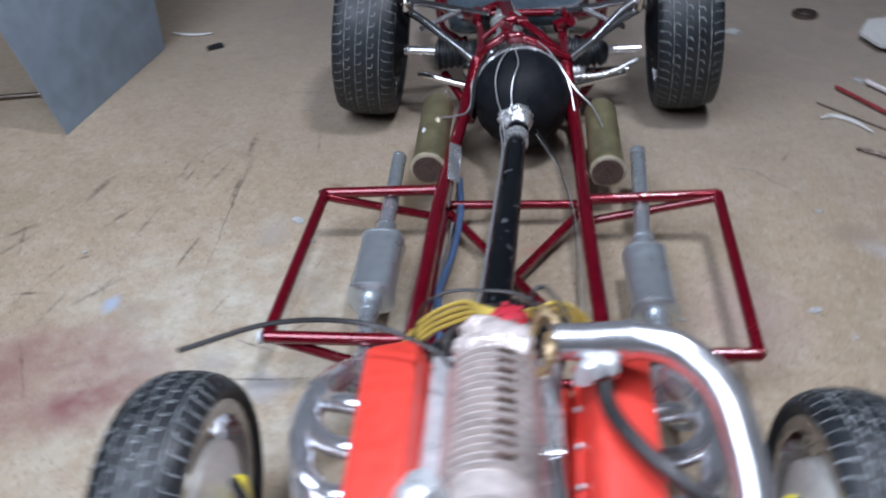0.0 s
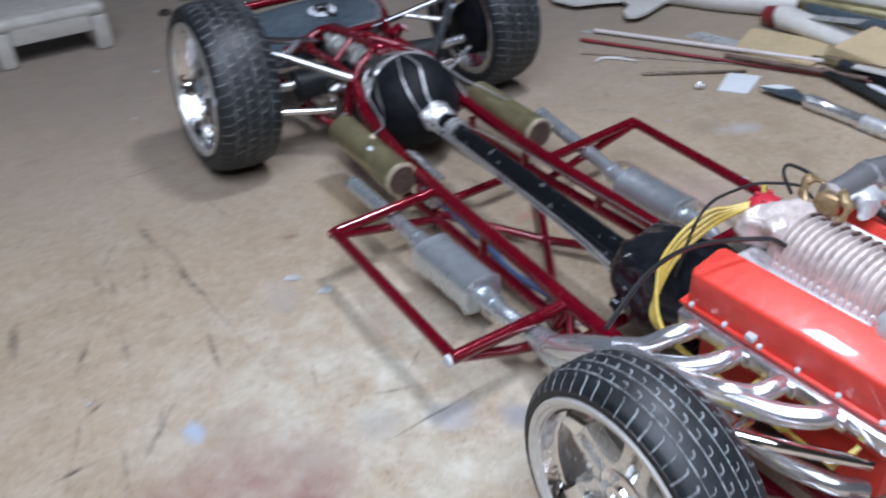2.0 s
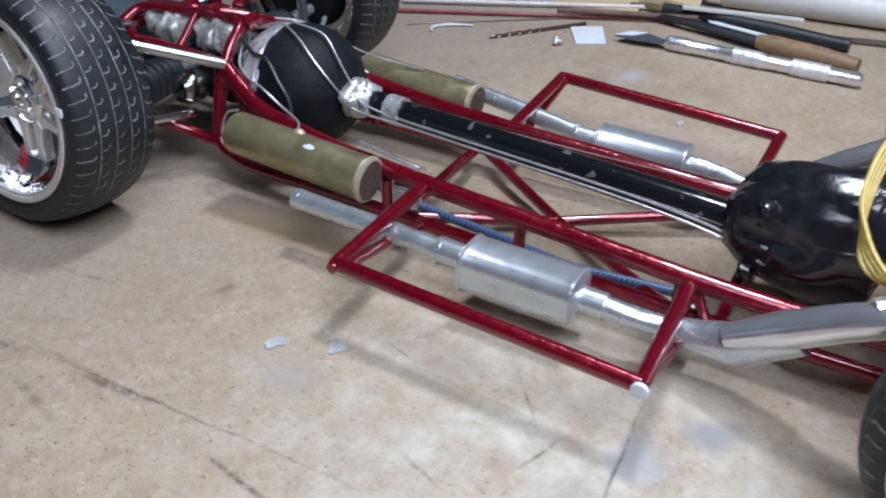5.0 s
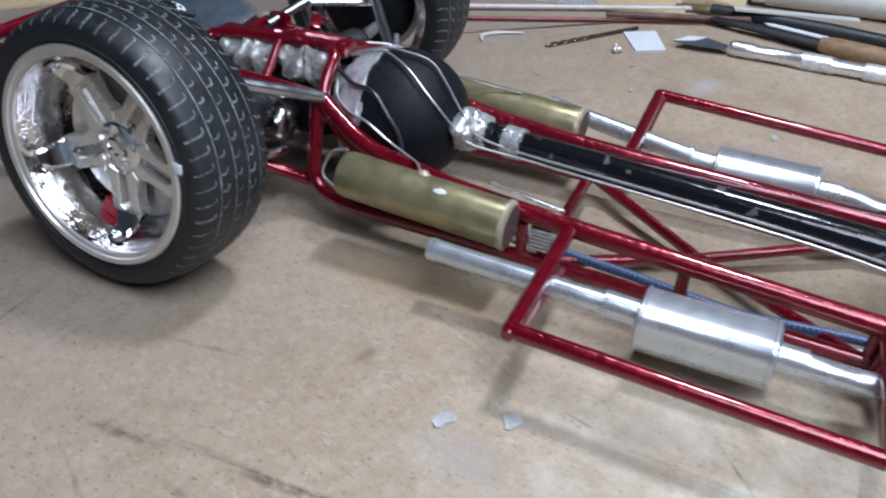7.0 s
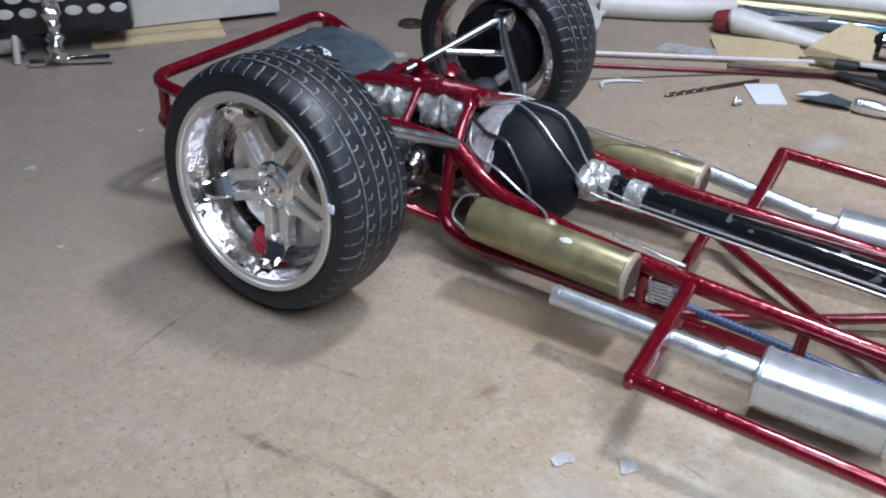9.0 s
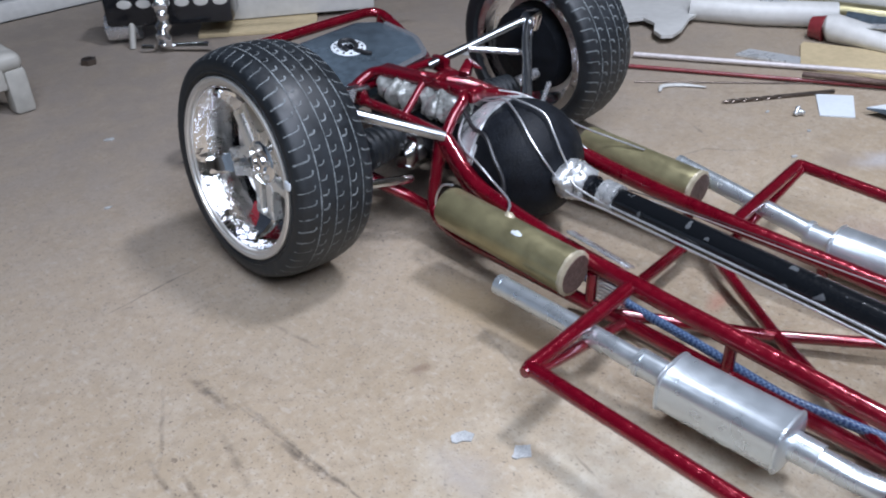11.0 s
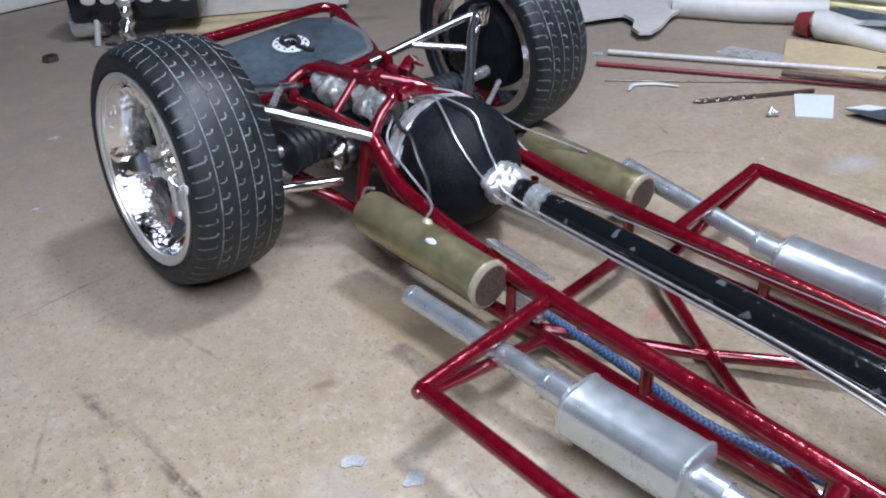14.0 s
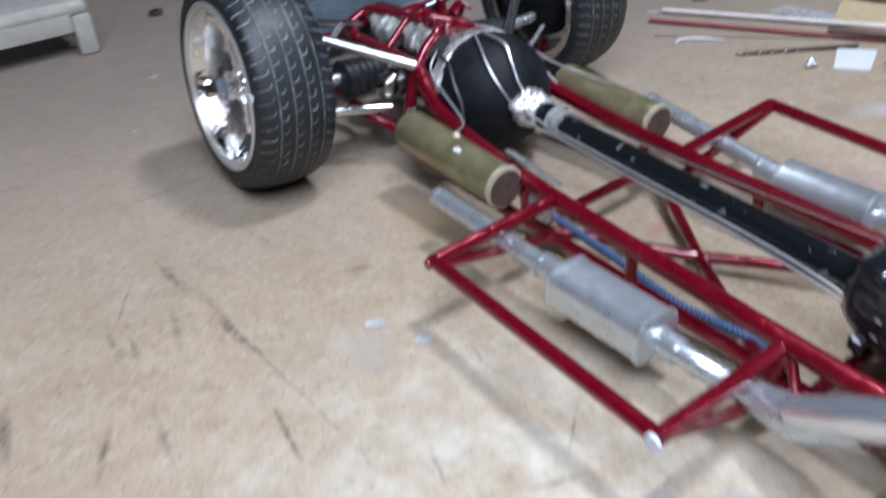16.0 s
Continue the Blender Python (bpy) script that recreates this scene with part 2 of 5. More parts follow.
def under(name, parent):
    """An empty part that gathers sub-parts."""
    ob = new(name)
    ob.empty_display_size = 0.01
    ob.parent = parent
    ob.matrix_parent_inverse = parent.matrix_world.inverted()
    return ob


def mirror(points):
    return [(-x, y, z) for x, y, z in points]


# ---- the board floor and the room ----
def board_material():
    m = bpy.data.materials.new("worn_hardboard")
    m.use_nodes = True
    nt = m.node_tree
    b = nt.nodes["Principled BSDF"]

    def node(kind, **sets):
        n = nt.nodes.new("ShaderNode" + kind)
        for k, v in sets.items():
            n.inputs[k].default_value = v
        return n

    def math_node(op, a, c=None, clamp=False):
        n = nt.nodes.new("ShaderNodeMath")
        n.operation, n.use_clamp = op, clamp
        for i, v in enumerate((a, c)):
            if v is None:
                continue
            if isinstance(v, (int, float)):
                n.inputs[i].default_value = v
            else:
                nt.links.new(v, n.inputs[i])
        return n.outputs[0]

    def blend(fac, a, c):
        n = nt.nodes.new("ShaderNodeMix")
        n.data_type = "RGBA"
        for s, v in (("Factor", fac), ("A", a), ("B", c)):
            sock = [i for i in n.inputs if i.name == s and i.type == ("VALUE" if s == "Factor" else "RGBA")][0]
            if isinstance(v, (int, float)):
                sock.default_value = v
            elif isinstance(v, tuple):
                sock.default_value = (*v, 1)
            else:
                nt.links.new(v, sock)
        return [o for o in n.outputs if o.type == "RGBA"][0]

    def ramp(value, low, high, a=0.0, c=1.0):
        n = node("MapRange")
        n.inputs["From Min"].default_value, n.inputs["From Max"].default_value = low, high
        n.inputs["To Min"].default_value, n.inputs["To Max"].default_value = a, c
        nt.links.new(value, n.inputs["Value"])
        return n.outputs[0]

    co = node("TexCoord")
    plan = node("VectorMath")
    plan.operation = "SCALE"
    plan.inputs["Scale"].default_value = 1 / U
    nt.links.new(co.outputs["Object"], plan.inputs[0])
    plan = plan.outputs[0]

    def noise_at(scale, detail=4, rough=0.55, shift=(0, 0, 0), stretch=(1, 1, 1), turn=0.0):
        mp = node("Mapping")
        mp.inputs["Location"].default_value, mp.inputs["Scale"].default_value = shift, stretch
        mp.inputs["Rotation"].default_value = (0, 0, turn)
        nt.links.new(plan, mp.inputs["Vector"])
        n = node("TexNoise", Scale=scale, Detail=detail, Roughness=rough)
        nt.links.new(mp.outputs[0], n.inputs["Vector"])
        return n.outputs["Fac"]

    wob = node("TexNoise", Scale=5.0, Detail=3.0)
    nt.links.new(plan, wob.inputs["Vector"])
    warped = node("VectorMath")
    warped.operation = "MULTIPLY_ADD"
    nt.links.new(wob.outputs["Color"], warped.inputs[0])
    warped.inputs[1].default_value = (0.16, 0.16, 0)
    shifted = node("VectorMath")
    shifted.operation = "SUBTRACT"
    nt.links.new(plan, shifted.inputs[0])
    shifted.inputs[1].default_value = (0.08, 0.08, 0)
    nt.links.new(shifted.outputs[0], warped.inputs[2])
    warped = warped.outputs[0]

    faint = node("VectorMath")
    faint.operation = "MULTIPLY_ADD"
    nt.links.new(wob.outputs["Color"], faint.inputs[0])
    faint.inputs[1].default_value = (0.035, 0.035, 0)
    nt.links.new(plan, faint.inputs[2])
    faint = faint.outputs[0]

    def spot(x, y, rx, ry, turn=0.0, soft=0.5, source=None):
        """1 inside an oval with a ragged edge, 0 outside."""
        mp = node("Mapping")
        mp.vector_type = "TEXTURE"
        mp.inputs["Location"].default_value, mp.inputs["Scale"].default_value = (x, y, 0), (rx, ry, 1)
        mp.inputs["Rotation"].default_value = (0, 0, radians(turn))
        nt.links.new(source or warped, mp.inputs["Vector"])
        ln = node("VectorMath")
        ln.operation = "LENGTH"
        nt.links.new(mp.outputs[0], ln.inputs[0])
        return ramp(ln.outputs["Value"], 1.0, 1.0 - soft)

    big, mid, fine, grain = noise_at(0.8), noise_at(4.5, 5), noise_at(26, 3), noise_at(90, 2)
    chips = noise_at(42, 2, 0.5, stretch=(1, 0.45, 1), turn=0.6)
    colour = blend(ramp(big, 0.35, 0.68), (0.405, 0.318, 0.225), (0.335, 0.262, 0.18))
    colour = blend(ramp(mid, 0.46, 0.66, 0, 0.4), colour, (0.44, 0.37, 0.285))
    colour = blend(ramp(noise_at(7.5, 6, 0.6, shift=(4, 2, 0)), 0.53, 0.66, 0, 0.45), colour, (0.28, 0.212, 0.14))
    colour = blend(ramp(noise_at(24, 5, 0.7, shift=(1, 9, 0)), 0.50, 0.66, 0, 0.45), colour, (0.47, 0.41, 0.335))
    colour = blend(ramp(fine, 0.54, 0.72, 0, 0.35), colour, (0.26, 0.205, 0.15))
    colour = blend(ramp(noise_at(16, 6, 0.7), 0.50, 0.64, 0, 0.42), colour, (0.27, 0.215, 0.155))
    colour = blend(ramp(chips, 0.65, 0.73, 0, 0.38), colour, (0.22, 0.17, 0.125))
    for turn, scale, shift, thin in ((0.5, 62, 0.0, 1.0), (2.3, 74, 5.0, 0.55), (1.2, 88, 9.0, 0.6), (0.1, 40, 3.0, 0.8)):
        fleck = noise_at(scale, 3, 0.6, shift=(shift, shift * 0.7, 0), stretch=(1, thin, 1), turn=turn)
        colour = blend(ramp(fleck, 0.635, 0.68, 0, 0.8), colour, (0.17, 0.13, 0.095))
    pale_fleck = noise_at(38, 2, 0.5, shift=(3, 7, 0), stretch=(1, 0.4, 1), turn=2.4)
    colour = blend(ramp(pale_fleck, 0.64, 0.72, 0, 0.35), colour, (0.52, 0.46, 0.39))
    colour = blend(ramp(grain, 0.58, 0.72, 0, 0.25), colour, (0.48, 0.41, 0.335))
    # light falloff painted as a greyer, darker tone over the far and right board
    far_shade = math_node("MULTIPLY", spot(1.8, 4.5, 7.0, 4.7, 0, 0.55), ramp(mid, 0.25, 0.6, 0.6, 1.0))
    colour = blend(math_node("MULTIPLY", far_shade, 0.72), colour, (0.215, 0.188, 0.172))
    # a pale floury patch on the near side
    pale = math_node("MULTIPLY", spot(-1.35, -0.95, 1.15, 1.25, 10, 0.7), ramp(mid, 0.3, 0.62))
    pale_tone = blend(ramp(noise_at(11, 6, 0.7, shift=(2, 5, 0)), 0.40, 0.62), (0.43, 0.40, 0.32), (0.59, 0.57, 0.49))
    colour = blend(math_node("MULTIPLY", pale, 0.72), colour, pale_tone)
    # sprayed red stain
    red = math_node("MULTIPLY", spot(-2.17, -1.13, 0.78, 0.44, 8, 0.55), ramp(noise_at(3.2, 5), 0.34, 0.6, 0.3, 1.0))
    red2 = math_node("MULTIPLY", spot(-1.85, -1.25, 0.26, 0.28, 20, 0.7), ramp(noise_at(7, 4), 0.32, 0.55))
    colour = blend(math_node("MULTIPLY", math_node("ADD", math_node("MULTIPLY", red, 0.74), math_node("MULTIPLY", red2, 0.4)), 1.0), colour, (0.215, 0.094, 0.09))
    pink = spot(1.05, -0.6, 0.34, 0.45, 0, 0.8)
    colour = blend(math_node("MULTIPLY", pink, 0.28), colour, (0.44, 0.30, 0.33))
    # small patches; brown ones by tank and rear wheel mix stain with painted shade
    for x, y, rx, ry, turn, much, tone in (
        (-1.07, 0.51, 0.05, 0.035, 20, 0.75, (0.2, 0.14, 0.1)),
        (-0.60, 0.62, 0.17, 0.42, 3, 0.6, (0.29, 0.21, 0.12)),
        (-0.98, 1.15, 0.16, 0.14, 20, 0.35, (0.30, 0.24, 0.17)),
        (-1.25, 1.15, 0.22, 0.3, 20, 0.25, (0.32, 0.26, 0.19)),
        (-1.05, -0.42, 0.10, 0.16, 30, 0.4, (0.30, 0.25, 0.20)),
        (1.75, 0.05, 0.18, 0.14, 0, 0.5, (0.24, 0.19, 0.15)),
        (1.9, -0.62, 0.14, 0.1, 30, 0.4, (0.27, 0.2, 0.16)),
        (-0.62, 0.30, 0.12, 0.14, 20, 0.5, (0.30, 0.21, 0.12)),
        (-1.62, -1.02, 0.14, 0.12, 0, 0.45, (0.34, 0.29, 0.24)),
        (-1.08, -1.15, 0.12, 0.14, 40, 0.6, (0.33, 0.34, 0.37)),
        (-1.31, 0.02, 0.12, 0.16, 10, 0.35, (0.34, 0.31, 0.29)),
        (-1.35, -0.04, 0.05, 0.10, 10, 0.3, (0.30, 0.27, 0.25)),
        (-1.98, -0.62, 0.09, 0.07, 60, 0.85, (0.34, 0.41, 0.52)),
        (-1.83, -0.67, 0.16, 0.13, 30, 0.5, (0.27, 0.21, 0.165)),
        (-1.34, -1.0, 0.14, 0.12, 0, 0.45, (0.32, 0.31, 0.30)),
        (-0.84, -1.32, 0.14, 0.08, 113, 0.7, (0.24, 0.25, 0.28)),
        (1.9, -0.1, 0.2, 0.12, -20, 0.4, (0.42, 0.44, 0.50)),
        (2.55, -0.6, 0.16, 0.1, 0, 0.45, (0.38, 0.40, 0.46)),
        (0.12, -0.12, 0.10, 0.05, 20, 0.5, (0.42, 0.17, 0.12)),
    ):
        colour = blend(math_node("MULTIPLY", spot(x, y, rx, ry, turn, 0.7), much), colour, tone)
    # knife scores and pencil strokes
    broken = [ramp(noise_at(16, 4, 0.7, shift=(5.1 * k, 2.3 * k, 0)), 0.32, 0.56) for k in range(2)]
    for x, y, long, wide, turn, much in (
        (-1.63, 0.44, 0.20, 0.024, 96, 0.95),
        (-1.675, 1.0, 0.19, 0.028, 94, 0.75),
        (-1.61, 0.25, 0.95, 0.008, 93, 0.6),
        (-1.72, -0.16, 0.17, 0.016, 83, 0.95),
        (-1.48, 1.76, 0.32, 0.008, 4, 0.75),
        (-1.08, -1.08, 0.30, 0.010, 3, 0.9),
        (-2.47, 0.46, 0.16, 0.034, 82, 0.9),
        (-2.42, -0.53, 0.12, 0.016, 3, 0.95),
        (-2.37, -0.34, 0.10, 0.014, 77, 0.7),
        (-2.27, -0.22, 0.07, 0.016, 27, 0.7),
        (-2.74, 0.02, 0.13, 0.024, 45, 0.8),
        (-2.06, -0.45, 0.12, 0.022, 67, 0.55),
        (-1.18, -0.86, 0.14, 0.010, 160, 0.7),
        (-1.42, -0.58, 0.10, 0.012, 70, 0.5),
        (-0.98, -0.72, 0.16, 0.008, 40, 0.5),
        (-1.80, 0.62, 0.22, 0.022, 78, 0.45),
        (-2.23, 0.16, 0.15, 0.02, 64, 0.75),
        (-2.05, 0.10, 0.17, 0.02, 82, 0.5),
        (-1.62, 0.66, 0.25, 0.014, 90, 0.45),
        (-2.02, 0.72, 0.18, 0.016, 84, 0.4),
        (-2.75, -0.20, 0.30, 0.022, 60, 0.6),
        (-2.70, -0.05, 0.22, 0.018, 110, 0.55),
        (-2.95, -0.12, 0.20, 0.016, 30, 0.5),
        (-2.08, -0.50, 0.22, 0.02, 50, 0.5),
        (-2.25, -0.62, 0.18, 0.016, 75, 0.5),
        (-2.20, -1.05, 0.26, 0.012, 120, 0.5),
        (-1.90, 0.95, 0.30, 0.012, 60, 0.4),
        (-1.97, 0.62, 0.12, 0.016, 80, 0.6),
        (-1.0, -0.25, 0.07, 0.009, 75, 0.7),
        (-1.25, 1.02, 0.20, 0.014, 100, 0.45),
        (-1.05, -0.55, 0.3, 0.015, 88, 0.35),
        (1.45, 0.62, 0.22, 0.012, 128, 0.55),
        (1.60, 0.85, 0.12, 0.012, 60, 0.5),
        (1.32, 0.72, 0.16, 0.012, 160, 0.45),
        (2.3, 0.95, 0.2, 0.010, 140, 0.4),
        (1.9, 0.42, 0.2, 0.010, 150, 0.35),
        (-3.4, -0.3, 0.5, 0.012, 20, 0.4),
        (-0.75, 0.35, 0.3, 0.010, 70, 0.35),
    ):
        streak = math_node("MULTIPLY", spot(x, y, long, wide, turn, 0.9, faint), broken[int(abs(x * 10)) % 2])
        colour = blend(math_node("MULTIPLY", streak, much), colour, (0.075, 0.06, 0.05))
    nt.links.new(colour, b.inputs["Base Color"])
    nt.links.new(ramp(mid, 0.3, 0.7, 0.42, 0.62), b.inputs["Roughness"])
    b.inputs["Specular IOR Level"].default_value = 0.2
    bp = node("Bump", Distance=0.00025, Strength=0.8)
    nt.links.new(math_node("ADD", fine, math_node("MULTIPLY", grain, 0.5)), bp.inputs["Height"])
    nt.links.new(bp.outputs[0], b.inputs["Normal"])
    return m


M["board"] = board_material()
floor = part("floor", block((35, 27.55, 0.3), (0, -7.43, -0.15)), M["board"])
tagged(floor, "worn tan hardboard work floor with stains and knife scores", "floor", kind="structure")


def room_wall(name, size, place, mat, label):
    return tagged(part(name, block(size, place), mat, scale=1), label, "wall", kind="structure")


room_wall("wall_south", (3.2, 0.1, 2.4), (0, -1.75, 1.0), M["wall"], "plain grey painted workshop wall")
room_wall("wall_west", (0.1, 3.2, 2.4), (-1.45, -0.2, 1.0), M["wall"], "plain grey painted workshop wall")
room_wall("wall_east", (0.1, 3.2, 2.4), (1.45, -0.2, 1.0), M["wall"], "plain grey painted workshop wall")
room_wall("wall_north", (3.2, 0.1, 2.4), (0, 0.575, 1.0), M["dark_wall"], "dark slate painted wall behind the board")
tagged(part("ceiling", block((3.2, 3.2, 0.1), (0, -0.2, 2.05)), M["ceiling"], scale=1), "plain white ceiling", "ceiling", kind="structure")
tagged(part("baseboard", block((24, 0.12, 0.16), (0, 6.42, 0.08), 0.02), M["white"]), "narrow grey-white strip along the board's far edge", "baseboard", kind="structure")
# unseen housings and cords, added above the key and fill lights
for x, y, z, sx, sy in ((0.12, -0.038, 0.60, 0.11, 0.11), (-0.25, -0.30, 0.66, 0.50, 0.50)):
    lamp = thing("unseen_lamp", (x / U, y / U, z / U), "unseen white lamp housing on a cord, added above the board", "hanging lamp", "hanging lamps")
    part("housing", block((sx, sy, 0.02), (x, y, z + 0.015), 0.005), M["white"], lamp, scale=1)
    if z < 1.9:
        part("cord", sweep([(x, y, z + 0.02), (x, y, 2.0)], 0.004, 8), M["cable_black"], lamp, scale=1)


# ---- the model car ----
car = thing("model_car", (0, -0.4, 0), "unfinished model hot rod, bare red tube chassis, chrome wheels, red engine", "model car")
R = 0.029


def bar(name, points, radius=R, mat="red", soft=0.1, parent=None, label="", seg=10):
    return part(name, sweep(rounded(points, soft), radius, seg), M[mat], parent or car, label)


def wire(name, points, radius, mat, parent=None, label="", steps=6, seg=7):
    return part(name, sweep(smooth_line(points, steps), radius, seg), M[mat], parent or car, label)


# chassis tubes
bar("upper_rail", [(-0.46, -2.7, 0.30), (-0.44, -1.35, 0.24), (-0.39, 0.0, 0.285), (-0.345, 0.5, 0.30), (-0.30, 0.92, 0.35), (-0.25, 1.15, 0.50)], 0.038, soft=0.25)
bar("upper_rail", [(0.39, -2.7, 0.27), (0.37, -1.35, 0.18), (0.335, 0.0, 0.245), (0.333, 0.5, 0.28), (0.31, 0.92, 0.35), (0.28, 1.15, 0.50)], 0.038, soft=0.25)
bar("lower_rail", [(-0.45, -2.6, 0.12), (-0.43, -1.1, 0.10), (-0.39, 0.0, 0.10), (-0.375, 0.95, 0.10), (-0.355, 1.14, 0.14), (-0.26, 1.16, 0.50)], 0.030, soft=0.12)
bar("lower_rail", [(0.39, -2.6, 0.12), (0.38, -1.1, 0.10), (0.35, 0.0, 0.10), (0.36, 0.95, 0.10), (0.36, 1.14, 0.14), (0.28, 1.16, 0.50)], 0.030, soft=0.12)
bar("side_tube", [(-0.39, 0.005, 0.285), (-1.0, 0.0, 0.262)])
bar("side_tube", [(-1.0, 0.0, 0.262), (-1.038, -1.10, 0.253)])
bar("side_tube", [(-1.045, -1.098, 0.253), (-0.43, -1.08, 0.235)])
bar("side_tube", [(0.335, -0.02, 0.245), (1.0, 0.0, 0.272)])
bar("side_tube", [(1.0, 0.0, 0.272), (0.957, -1.12, 0.235)])
bar("side_tube", [(0.962, -1.118, 0.235), (0.375, -1.1, 0.195)])
bar("brace_tube", [(-0.98, -0.02, 0.25), (-0.40, 0.02, 0.10)], 0.024)
bar("brace_tube", [(0.98, -0.02, 0.262), (0.36, 0.0, 0.10)], 0.024)
bar("brace_tube", [(-1.02, -1.09, 0.24), (-0.68, -1.10, 0.12), (-0.44, -1.12, 0.10)], 0.024)
bar("brace_tube", [(0.94, -1.11, 0.24), (0.60, -1.12, 0.12), (0.38, -1.14, 0.10)], 0.024)
bar("cross_tube", [(-0.385, 0.11, 0.12), (0.35, 0.13, 0.12)], 0.026)
bar("cross_tube", [(-0.43, -1.2, 0.12), (0.38, -1.2, 0.12)], 0.026)
for a in ((-0.37, 0.08, 0.10), (0.34, 0.10, 0.10), (-0.42, -1.02, 0.10), (0.37, -1.05, 0.10)):
    bar("brace_tube", [a, (-0.012, -0.43, 0.055)], 0.024)
for x, y in ((-0.40, -0.42), (-0.385, 0.19), (0.36, -0.42), (0.34, 0.19), (-0.43, -1.05), (0.385, -1.05), (0.335, 0.72)):
    bar("strut", [(x, y, 0.10), (x, y, 0.255 if x < 0 else 0.225)], 0.024)
for x in (-0.43, 0.385):
    for dy in (-0.05, 0.05):
        bar("strut", [(x - 0.05 * (1 if x < 0 else -1), -1.12 + dy, 0.12), (x, -1.1, 0.22)], 0.02)
part("weld_bead", lathe([(-0.035, 0.0), (-0.032, 0.02), (0, 0.032), (0.03, 0.02), (0.034, 0.0)], (-1.0, 0, 0.258), "x", 10), M["red"], car)
part("end_plug", lathe([(-0.012, 0.0), (-0.01, 0.026), (0.004, 0.028), (0.01, 0.0)], (-1.062, -1.104, 0.253), "x", 14), M["paper"], car, "white plastic tube end plug")


# wheels
def crown(x, radius, half, drop):
    return radius - drop * (abs(x) / half) ** 3


def tread(radius, half, rows, count, side, drop):
    """Rib grooves round a tyre and the hooked sipes between them, as thin inlaid strips."""
    bm = bmesh.new()
    wide = 2 * half / rows
    full = half / 0.96
    low = crown(half, radius, full, drop)

    def strip(line, w):
        """A thin strip over the crown and shoulder along (x, angle) points."""
        rows2 = []
        for i, (x, a) in enumerate(line):
            x2, a2 = line[min(i + 1, len(line) - 1)]
            x1, a1 = line[max(i - 1, 0)]
            dx, da = x2 - x1, (a2 - a1) * radius
            n = math.hypot(dx, da) or 1
            nx, na = -da / n * w / 2, dx / n * w / 2 / radius
            pair = []
            for e in (-1, 1):
                px = x + e * nx
                if abs(px) > half:
                    h = low + 0.002 - (abs(px) - half) * 1.25
                else:
                    h = crown(px, radius, full, drop) + 0.0012
                pair.append(bm.verts.new((px, h * math.cos(a + e * na), h * math.sin(a + e * na))))
            rows2.append(pair)
        for p, q in zip(rows2, rows2[1:]):
            bm.faces.new((p[0], p[1], q[1], q[0]))

    step = 2 * math.pi / count
    for r in range(1, rows):
        x = -half + wide * r
        for k in range(count):
            a = k * step + 0.3 * step * (r % 2)
            strip([(x, a + step * e) for e in (0.0, 0.33, 0.66, 0.985)], 0.0052 + 0.0014 * math.sin(k * 2.3 + r))
    for r in range(rows):
        x = -half + wide * r
        for k in range(count):
            a = (k + 0.37 * (r % 3)) * step
            j = 0.10 * math.sin(k * 12.9 + r * 4.1)
            w = 0.0060 + 0.0020 * math.sin(k * 7.7 + r * 3.0)
            if r in (0, rows - 1):
                e = -1 if r == 0 else 1
                line = [(e * (half + 0.012), a), (e * half, a + side * step * 0.03), (e * (half - 0.35 * wide), a + side * step * 0.08), (e * (half - 0.60 * wide), a + side * step * 0.14)]
                line += [(e * (half - 0.70 * wide), a + side * step * 0.24), (e * (half - 0.72 * wide), a + side * step * (0.40 + j))]
            else:
                line = [(x + wide * u, a + side * step * v) for u, v in ((0.10, 0.04), (0.28, 0.02), (0.42, 0.08), (0.48, 0.20), (0.50, 0.38 + j))]
            strip(line, w)
    bmesh.ops.recalc_face_normals(bm, faces=bm.faces)
    return bm


